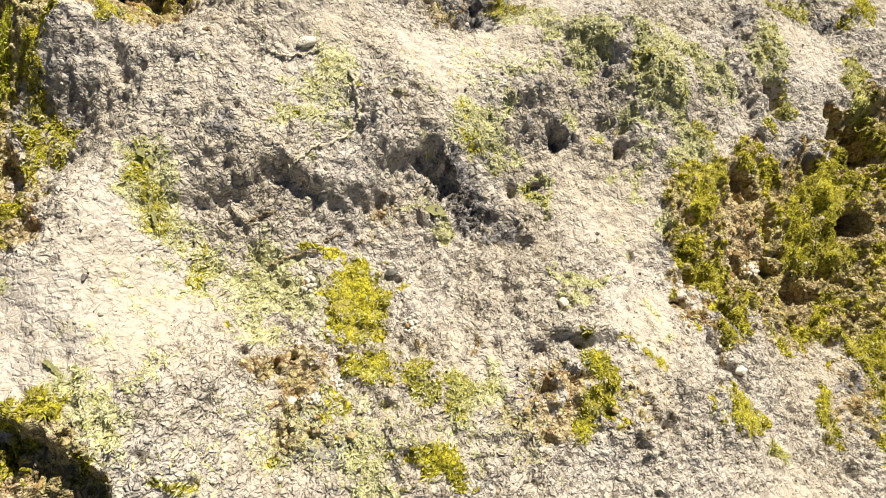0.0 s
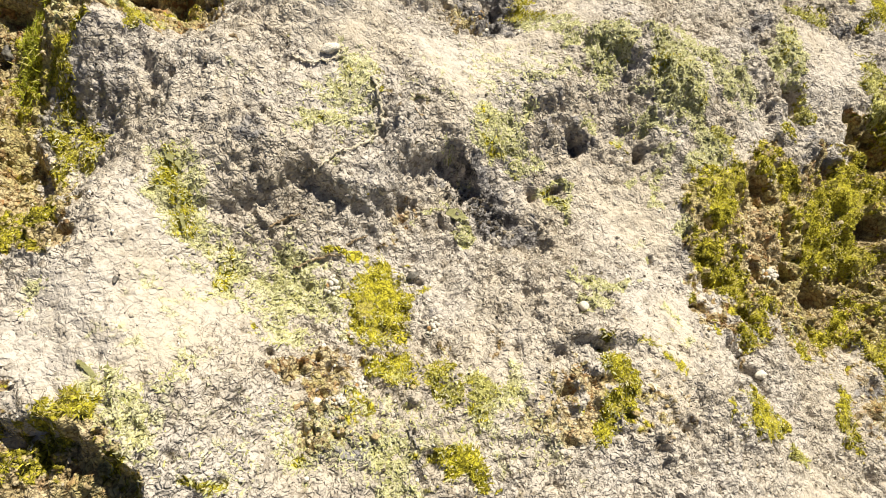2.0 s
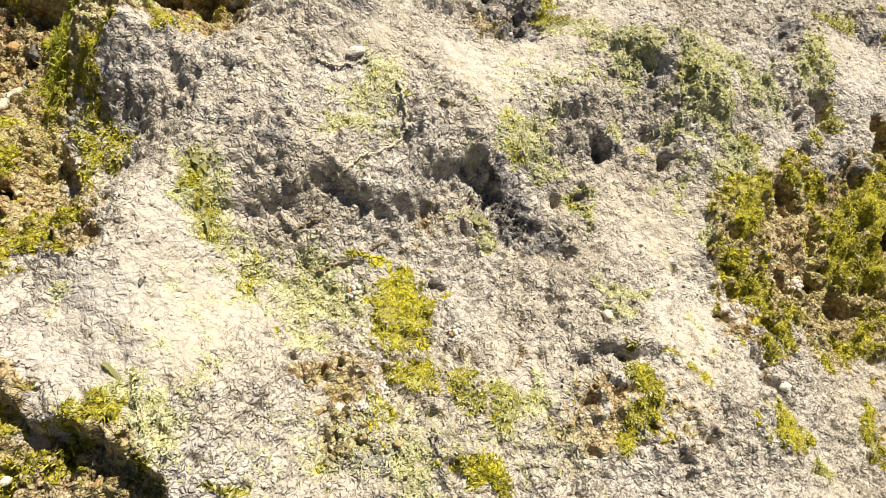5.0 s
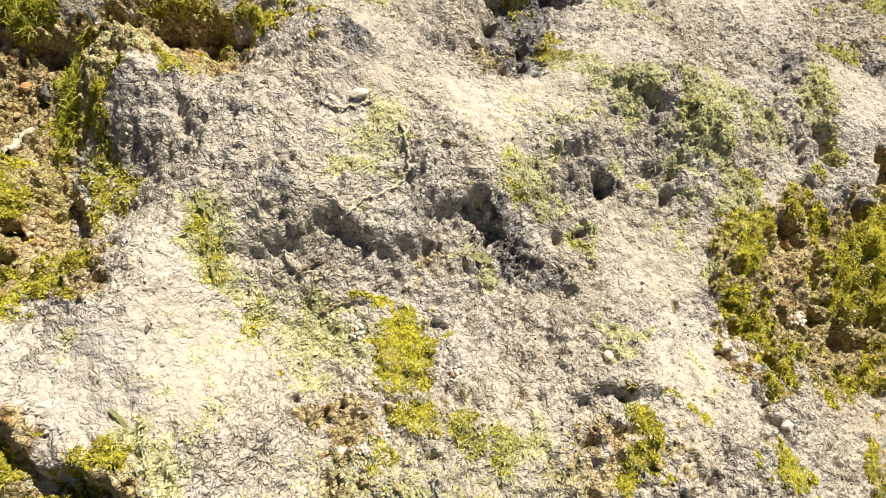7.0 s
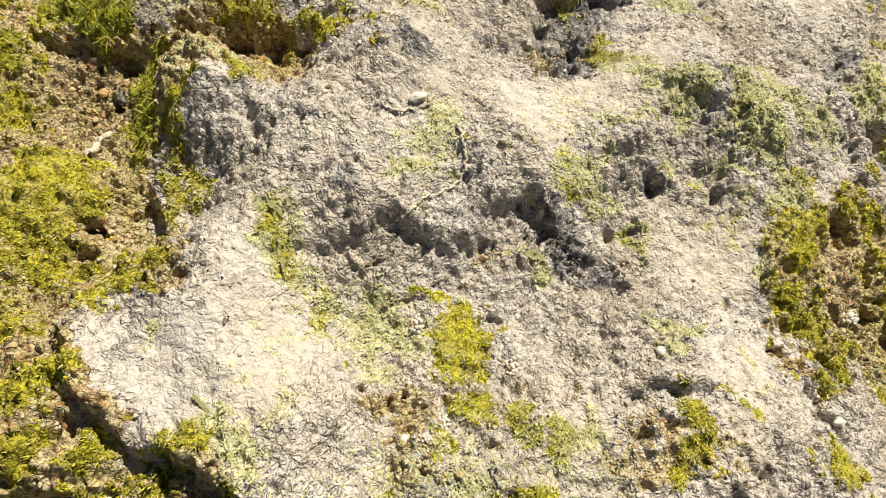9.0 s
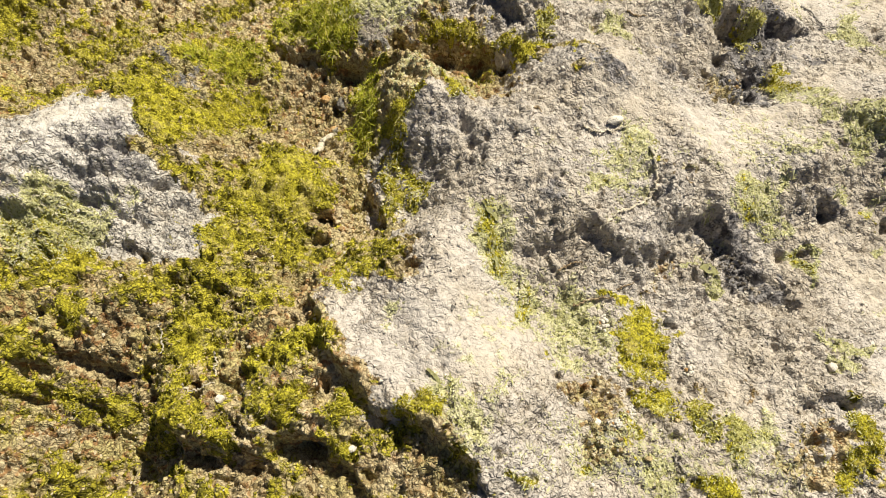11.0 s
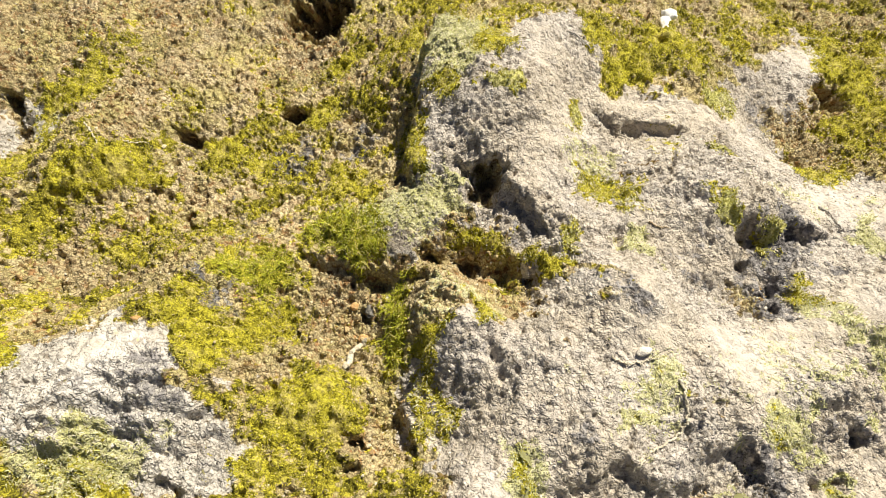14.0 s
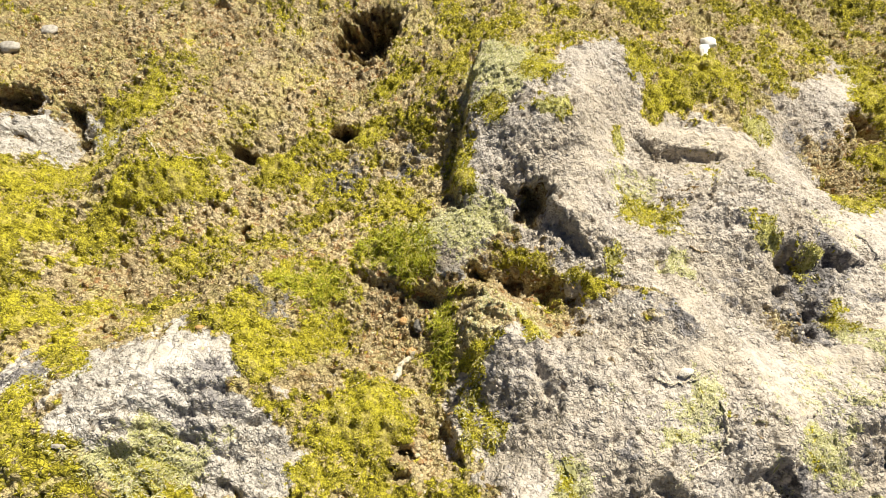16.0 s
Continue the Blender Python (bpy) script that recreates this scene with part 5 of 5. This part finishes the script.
carpet = scatter(120000, lambda x, y: thick(x, y) * (1 - on_tufts(x, y)))
tagged(new("moss_carpet", mesh_of("moss_carpet", *strands(carpet, 0.0032, 0.0007, 0.6), MOSS_YELLOW)), "short yellow-green moss spread over the soil", "moss", kind="stuff")

def moss_mat(cx, cy, reach, weight):
    """A low uneven mound that follows the ground under a cushion."""
    k = int(2 * reach / 0.0022)
    mx, my = np.meshgrid(cx - reach + 0.0022 * np.arange(k), cy - reach + 0.0022 * np.arange(k))
    w = np.clip(weight(mx.ravel(), my.ravel()).reshape(mx.shape), 0, 1)
    mz = sample(Z, mx, my) + 0.003 * np.clip(w - 0.3, 0, 1) * (1 + 1.0 * fbm(mx, my, 0.009, 3, 131, 0.7)) - 0.0006
    ids = np.arange(k * k).reshape(k, k)
    keep = (w[:-1, :-1] + w[1:, 1:]) / 2 + 0.35 * fbm(mx[1:, 1:], my[1:, 1:], 0.008, 3, 137, 0.7) > 0.42
    grown = np.zeros(keep.shape, bool)
    grown[np.unravel_index(np.argmax(np.where(keep, w[:-1, :-1], -1)), keep.shape)] = True
    for _ in range(4 * k):
        wider = grown.copy()
        wider[1:] |= grown[:-1]
        wider[:-1] |= grown[1:]
        wider[:, 1:] |= grown[:, :-1]
        wider[:, :-1] |= grown[:, 1:]
        wider &= keep
        if (wider == grown).all():
            break
        grown = wider
    quads = np.stack([ids[:-1, :-1], ids[:-1, 1:], ids[1:, 1:], ids[1:, :-1]], -1)[grown]
    used, quads = np.unique(quads, return_inverse=True)
    return np.stack([mx.ravel()[used], my.ravel()[used], mz.ravel()[used]], -1), quads.reshape(-1, 4)


for spot in MOSS:
    cx, cy, rx, ry, turn, amount = spot
    if amount < 0.45:
        continue
    reach = 1.5 * max(rx, ry)
    count = int(min(5200, 200 + 1300000 * rx * ry * amount))

    def weight(x, y):
        return thick(x, y) * np.exp(-(oval(x, y, spot) ** 2) * 0.5)

    places = scatter(count, weight, (cx - reach, cy - reach, cx + reach, cy + reach), 8)
    co, quads = moss_mat(cx, cy, reach, weight)
    if len(places) < 30 or len(quads) < 8:
        continue
    rocky = float(sample(BARE, np.array([cx]), np.array([cy]))[0]) > 0.5
    lush, flaky = amount == 1.2 and not rocky, rocky and amount < 1.0
    cushion = tagged(new("moss_cushion"), "yellow-green moss cushion clinging to pale limestone" if rocky else ("shaggy deep green moss tuft on ochre soil" if lush else "thick yellow-green moss cushion on ochre soil"), "moss", "moss cushions")
    new("mat", mesh_of("mat", co, quads, PALE_BED if flaky else MOSS_BED, True)).parent = cushion
    fuzz = new("fuzz", mesh_of("fuzz", *strands(places, (0.007 if lush else 0.0036) * (0.7 + 0.4 * amount), 0.0010 if flaky else 0.0007, 0.8), MOSS_GREEN if lush else MOSS_FLAKY if flaky else MOSS_YELLOW))
    tagged(fuzz, kind="stuff").parent = cushion

flakes = scatter(64000, lambda x, y: np.clip(sample(FILM, x, y) - 0.3, 0, 1) * 0.9 + 0.25 * thick(x, y) * sample(BARE, x, y))
tagged(new("algae_flakes", mesh_of("algae_flakes", *strands(flakes, 0.003, 0.0009, 0.3, 0.0001), FLAKE)), "dry pale green algae flakes strewn over the rock", "algae", kind="stuff")
crumbs = scatter(13000, lambda x, y: np.clip(sample(EARTH, x, y) - 0.3, 0, 1) * (1 - 0.7 * thick(x, y)) * (sample(CAVE, x, y) < 0.004))
tagged(new("soil_crumbs", mesh_of("soil_crumbs", *lumps(crumbs, 0.0008), CRUMB)), "loose ochre soil crumbs between the moss", "soil", kind="stuff")
clods = scatter(1400, lambda x, y: np.clip(spots(x, y, SOIL) - 0.3, 0, 1) * (1 - thick(x, y)))
tagged(new("soil_clods", mesh_of("soil_clods", *lumps(clods, 0.0014), CLOD)), "coarse ochre soil clods in bare patches", "soil", kind="stuff")
specks = scatter(2600, lambda x, y: sample(BARE, x, y) * (0.2 + 0.6 * sample(CRUST, x, y)))
tagged(new("dark_specks", mesh_of("dark_specks", *lumps(specks, 0.00045), SPECK)), "dark specks of dirt and lichen on the limestone", "dirt", kind="stuff")
chips = scatter(3000, lambda x, y: sample(BARE, x, y) * 0.6)
tagged(new("lime_chips", mesh_of("lime_chips", *lumps(chips, 0.0007), CHIP)), "small loose chips of pale limestone", "gravel", kind="stuff")


# ---- rootlets, pebbles, shell, leaves ----
def plain_material(name, a, b, scale, rough=0.85):
    m = Nodes(name)
    grain = m.noise(scale, 5, 0.65)
    colour = m.mix(m.ramp(grain, 0.35, 0.65), a, b)
    return m.done(m.mix(m.ramp(m.noise(scale * 4), 0.58, 0.7), colour, tuple(0.55 * v for v in a)), rough, ((grain, 0.0015),))


PALE = plain_material("dry_root", (0.5, 0.44, 0.33), (0.7, 0.64, 0.5), 300)
BROWN = plain_material("brown_root", (0.2, 0.14, 0.08), (0.42, 0.33, 0.2), 300)
STONE_GREY = plain_material("grey_stone", (0.34, 0.31, 0.27), (0.52, 0.48, 0.41), 220)
CHALKY = plain_material("chalky_grain", (0.62, 0.57, 0.49), (0.74, 0.7, 0.62), 300)
GREY = plain_material("grey_root", (0.26, 0.24, 0.21), (0.5, 0.47, 0.42), 300)
SLATE = plain_material("dark_stone", (0.1, 0.095, 0.085), (0.26, 0.24, 0.21), 260)
OCHRE = plain_material("ochre_stone", (0.45, 0.25, 0.09), (0.62, 0.42, 0.2), 260)
WHITE = plain_material("chalk_white", (0.82, 0.8, 0.76), (0.88, 0.87, 0.84), 200, 0.6)


def tube(line, radius):
    """A bent, knotty tube that lies on the ground along a line."""
    p = np.array(line)
    t = np.linspace(0, len(p) - 1, 10 * len(p))
    k = np.clip(t.astype(int), 0, len(p) - 2)
    f = (t - k)[:, None]
    a, b, c, d = p[np.maximum(k - 1, 0)], p[k], p[k + 1], p[np.minimum(k + 2, len(p) - 1)]
    q = 0.5 * (2 * b + (c - a) * f + (2 * a - 5 * b + 4 * c - d) * f ** 2 + (3 * b - a - 3 * c + d) * f ** 3)
    q = q + 0.0006 * rng.normal(size=q.shape)
    z = sample(Z, q[:, 0], q[:, 1])
    z = np.max([np.roll(z, k) for k in (-1, 0, 1)], axis=0)
    z = np.convolve(np.pad(z, 3, "edge"), np.ones(7) / 7, "valid") + radius * 0.9
    way = np.gradient(q, axis=0)
    way = way / np.linalg.norm(way, axis=1, keepdims=True)
    across = np.stack([-way[:, 1], way[:, 0]], -1)
    r = radius * (1 - 0.45 * (np.linspace(0, 1, len(q)))) * (1 + 0.15 * rng.normal(size=len(q)))
    sides, rings = 7, []
    for n in range(sides):
        u, v = math.cos(2 * math.pi * n / sides), math.sin(2 * math.pi * n / sides)
        rings.append(np.stack([q[:, 0] + across[:, 0] * r * u, q[:, 1] + across[:, 1] * r * u, z + r * v], -1))
    co = np.stack(rings, 1).reshape(-1, 3)
    i, n = np.arange(len(q) - 1)[:, None] * sides, np.arange(sides)[None]
    faces = np.stack([i + n, i + (n + 1) % sides, i + sides + (n + 1) % sides, i + sides + n], -1).reshape(-1, 4)
    return co, faces


def rootlet(name, line, radius, material, label):
    return tagged(new(name, mesh_of(name, *tube(line, radius), material, True)), label, "root" if "root" in label else "twig", "dry rootlets and twigs")


def rounded(rx, ry, rz, wobble, seed, cuts=3):
    """A worn, uneven stone about its own middle."""
    bm = bmesh.new()
    bmesh.ops.create_icosphere(bm, subdivisions=cuts, radius=1.0)
    for v in bm.verts:
        k = 1 + wobble * noise.noise(v.co * 1.3 + Vector((seed, 0, 0))) + 0.4 * wobble * noise.noise(v.co * 3.7 + Vector((0, seed, 0)))
        v.co = Vector((v.co.x * rx, v.co.y * ry, v.co.z * rz)) * k
    for f in bm.faces:
        f.smooth = True
    return bm


def part(name, bm, material, parent=None, label=""):
    mesh = bpy.data.meshes.new(name)
    bm.to_mesh(mesh)
    bm.free()
    mesh.materials.append(material)
    ob = new(name, mesh)
    ob.parent = parent
    return tagged(ob, label)


def lie(x, y, lift=0.0):
    return float(sample(Z, np.array([x]), np.array([y]))[0]) + lift


def pebble(name, x, y, rx, ry, turn, material, label):
    high = 0.7 * min(rx, ry)
    ob = part(name, rounded(rx, ry, high, 0.35, 31 * x + 17 * y), material)
    ob.matrix_world = pose(x, y, lie(x, y, 0.45 * high), 0, 0, turn)
    return tagged(ob, label, name, "loose pebbles and seeds")


def grain_cluster(x, y, rx, ry, turn):
    """A heap of whitish grains glued together, each grain a part."""
    heap = tagged(new("grain_cluster"), "whitish cluster of small round grains on the rock", "barnacles", "grain clusters")
    heap.matrix_world = pose(x, y, lie(x, y), 0, 0, turn)
    for n in range(14):
        a, d = n * 2.4, math.sqrt(n / 14.0)
        r = random.uniform(0.24, 0.36) * min(rx, ry)
        g = part("grain", rounded(r, r * random.uniform(0.8, 1.2), r * 0.9, 0.4, n + 50 * x, 2), CHALKY if n % 11 != 4 else OCHRE, heap)
        g.location = (rx * d * math.cos(a), ry * d * math.sin(a), r * 0.5 + 0.5 * min(rx, ry) * (1 - d))


def leaf_scrap(x, y, size, wide, turn, material, label, rise=0.18):
    """A thin curled blade with a ragged edge and some thickness."""
    bm = bmesh.new()
    size, wide, rows = 0.8 * size, 0.55 * wide, []
    for i in range(14):
        f = i / 13
        half = wide * (math.sin(math.pi * (0.12 + 0.86 * f)) ** 0.7) * random.uniform(0.45, 1.15)
        rows.append([bm.verts.new(((f - 0.5) * 2 * size, s * half + 0.15 * wide * math.sin(5 * f), rise * size * (math.sin(2.6 * f) * 0.5 + 0.35 * abs(s) * math.sin(7 * f + x * 90)))) for s in (-1, -0.33, 0.33, 1)])
    for a, b in zip(rows, rows[1:]):
        for n in range(3):
            bm.faces.new((a[n], a[n + 1], b[n + 1], b[n])).smooth = True
    bmesh.ops.solidify(bm, geom=bm.faces[:], thickness=0.0004)
    ob = part("algae_blade" if "algae" in label else "leaf", bm, material)
    ob.matrix_world = pose(x, y, lie(x, y, 0.0006), 0, 0, turn)
    tagged(ob, label, "algae" if "algae" in label else "leaf", "loose blades and leaves")


rootlet("rootlet", [(-0.013, 0.302), (-0.009, 0.289), (-0.006, 0.277), (-0.010, 0.266), (-0.021, 0.255), (-0.033, 0.245), (-0.040, 0.235), (-0.045, 0.230)], 0.0011, PALE, "pale dry rootlet winding over the limestone")
rootlet("rootlet", [(-0.066, 0.310), (-0.057, 0.308), (-0.045, 0.309), (-0.033, 0.315)], 0.0008, PALE, "thin pale rootlet lying on the limestone")
rootlet("rootlet", [(-0.054, 0.182), (-0.043, 0.189), (-0.035, 0.191), (-0.025, 0.193)], 0.0008, BROWN, "thin brown rootlet beside yellow moss")
rootlet("twig", [(-0.069, 0.201), (-0.061, 0.209), (-0.052, 0.211)], 0.0007, BROWN, "short brown twig lying on the limestone")
rootlet("twig", [(-0.023, 0.201), (-0.018, 0.204), (-0.011, 0.208)], 0.0006, BROWN, "short brown twig above yellow moss")
rootlet("twig", [(0.019, 0.086), (0.021, 0.080), (0.024, 0.074)], 0.0007, GREY, "short grey twig stuck to the rock")
rootlet("twig", [(0.220, 0.168), (0.235, 0.168), (0.251, 0.173), (0.260, 0.172)], 0.0007, BROWN, "thin tan stem lying on mossy soil")
rootlet("twig", [(-0.129, 0.648), (-0.115, 0.646), (-0.098, 0.640)], 0.001, GREY, "thin grey twig lying on pale rock")
rootlet("rootlet", [(0.126, 0.511), (0.138, 0.505), (0.144, 0.490), (0.157, 0.488)], 0.0009, GREY, "thin grey rootlet running over pale rock")
rootlet("twig", [(-0.036, 0.449), (-0.028, 0.446), (-0.020, 0.446)], 0.0008, BROWN, "short brown twig on pale limestone")
rootlet("twig", [(-0.609, 0.494), (-0.590, 0.476), (-0.583, 0.469)], 0.0007, PALE, "short dry stalk standing in the moss")
rootlet("twig", [(-0.572, 0.488), (-0.561, 0.493), (-0.552, 0.501)], 0.0007, PALE, "thin dry stalk lying on the moss")
rootlet("twig", [(-0.103, 0.315), (-0.102, 0.317), (-0.098, 0.311)], 0.0008, BROWN, "short brown twig on pale limestone")
rootlet("twig", [(-0.318, 0.075), (-0.309, 0.072), (-0.301, 0.075), (-0.294, 0.080)], 0.0008, PALE, "pale curled stem lying in the moss")
rootlet("twig", [(-0.353, 0.117), (-0.348, 0.106), (-0.345, 0.096)], 0.0007, PALE, "pale thin stem standing in the moss")
rootlet("twig", [(-0.302, 0.101), (-0.298, 0.092), (-0.293, 0.084)], 0.0007, PALE, "pale thin stem beside dark moss")
rootlet("rootlet", [(-0.278, 0.287), (-0.280, 0.302), (-0.269, 0.316)], 0.0034, PALE, "cream coloured root stub at the rock foot")
pebble("pebble", 0.020, 0.189, 0.004, 0.0027, 20, SLATE, "small dark grey pebble on the limestone")
pebble("pebble", 0.126, 0.164, 0.0032, 0.0034, 3, CHIP, "small round grey pebble on pale rock")
pebble("pebble", -0.042, 0.318, 0.0061, 0.0038, 21, CHIP, "long pale pebble beside a thin rootlet")
pebble("seed", -0.139, 0.150, 0.0015, 0.0024, -19, SLATE, "dark seed lying on the white limestone")
pebble("pebble", -0.274, 0.319, 0.0047, 0.0044, 11, OCHRE, "small orange pebble on ochre soil")
pebble("pebble", -0.272, 0.344, 0.0048, 0.0069, 11, SLATE, "small grey pebble at the moss edge")
pebble("pebble", -0.867, 0.685, 0.0118, 0.0086, 9, STONE_GREY, "rounded grey stone lying on the soil")
pebble("pebble", -0.900, 0.642, 0.0134, 0.0095, 9, STONE_GREY, "grey rounded stone beside rusty moss")
pebble("pebble", -0.372, 0.329, 0.0032, 0.0023, 11, OCHRE, "small rusty brown pebble on soil")
pebble("pebble", -0.032, 0.098, 0.0027, 0.0027, 2, CHIP, "small pale pebble on brown soil")
pebble("pebble", 0.256, 0.137, 0.004, 0.0032, 2, CHIP, "small pale pebble in a groove")
pebble("pebble", -0.287, 0.345, 0.0037, 0.0039, 5, OCHRE, "small ochre pebble under the moss")
pebble("pebble", -0.510, 0.163, 0.0056, 0.0019, 11, STONE_GREY, "flat white chip lying on moss")
pebble("pebble", -0.190, 0.053, 0.0031, 0.0022, 38, CHIP, "small white chip lying in moss")
pebble("pebble", -0.285, 0.069, 0.003, 0.003, 8, CHIP, "small white chip on dark moss")
pebble("pebble", -0.448, 0.282, 0.0039, 0.0022, 11, OCHRE, "tiny yellow pebble on soil")
grain_cluster(-0.031, 0.175, 0.0044, 0.0076, 3)
grain_cluster(0.033, 0.151, 0.0044, 0.0072, 3)
grain_cluster(-0.009, 0.111, 0.0034, 0.0048, 2)
grain_cluster(-0.020, 0.099, 0.0042, 0.0031, 2)
grain_cluster(0.287, 0.218, 0.0064, 0.0058, 3)
leaf_scrap(0.047, 0.235, 0.0124, 0.008, -8, FLAKE, "flat pale green algae scrap on the rock")
leaf_scrap(-0.122, 0.226, 0.0098, 0.0042, -56, FLAKE, "torn pale green algae blade on pale limestone")
leaf_scrap(-0.116, 0.195, 0.0109, 0.0035, -63, FLAKE, "wilted pale green algae blade on pale limestone")
leaf_scrap(-0.127, 0.229, 0.01, 0.006, -52, FLAKE, "torn pale green algae blade on limestone")
leaf_scrap(-0.143, 0.103, 0.0088, 0.0034, -35, FLAKE, "pale green algae scrap on white limestone")
leaf_scrap(0.181, 0.210, 0.0067, 0.0033, -89, FLAKE, "small pale green algae blade on pale rock")

# A chalk-white shell fragment lies on the moss.
shell = tagged(new("shell_fragment"), "broken chalk-white shell fragment lying on moss", "shell")
shell.matrix_world = pose(-0.015, 0.750, lie(-0.015, 0.750, 0.003), 0, 0, -12)
for name, where, size in (("whorl", (0.001, 0.008, 0.004), (0.009, 0.0075, 0.005)), ("lip", (-0.001, -0.006, 0.0035), (0.0065, 0.009, 0.004)), ("tip", (0.002, -0.015, 0.003), (0.004, 0.006, 0.003))):
    part(name, rounded(*size, 0.3, size[0] * 900), WHITE, shell).location = where

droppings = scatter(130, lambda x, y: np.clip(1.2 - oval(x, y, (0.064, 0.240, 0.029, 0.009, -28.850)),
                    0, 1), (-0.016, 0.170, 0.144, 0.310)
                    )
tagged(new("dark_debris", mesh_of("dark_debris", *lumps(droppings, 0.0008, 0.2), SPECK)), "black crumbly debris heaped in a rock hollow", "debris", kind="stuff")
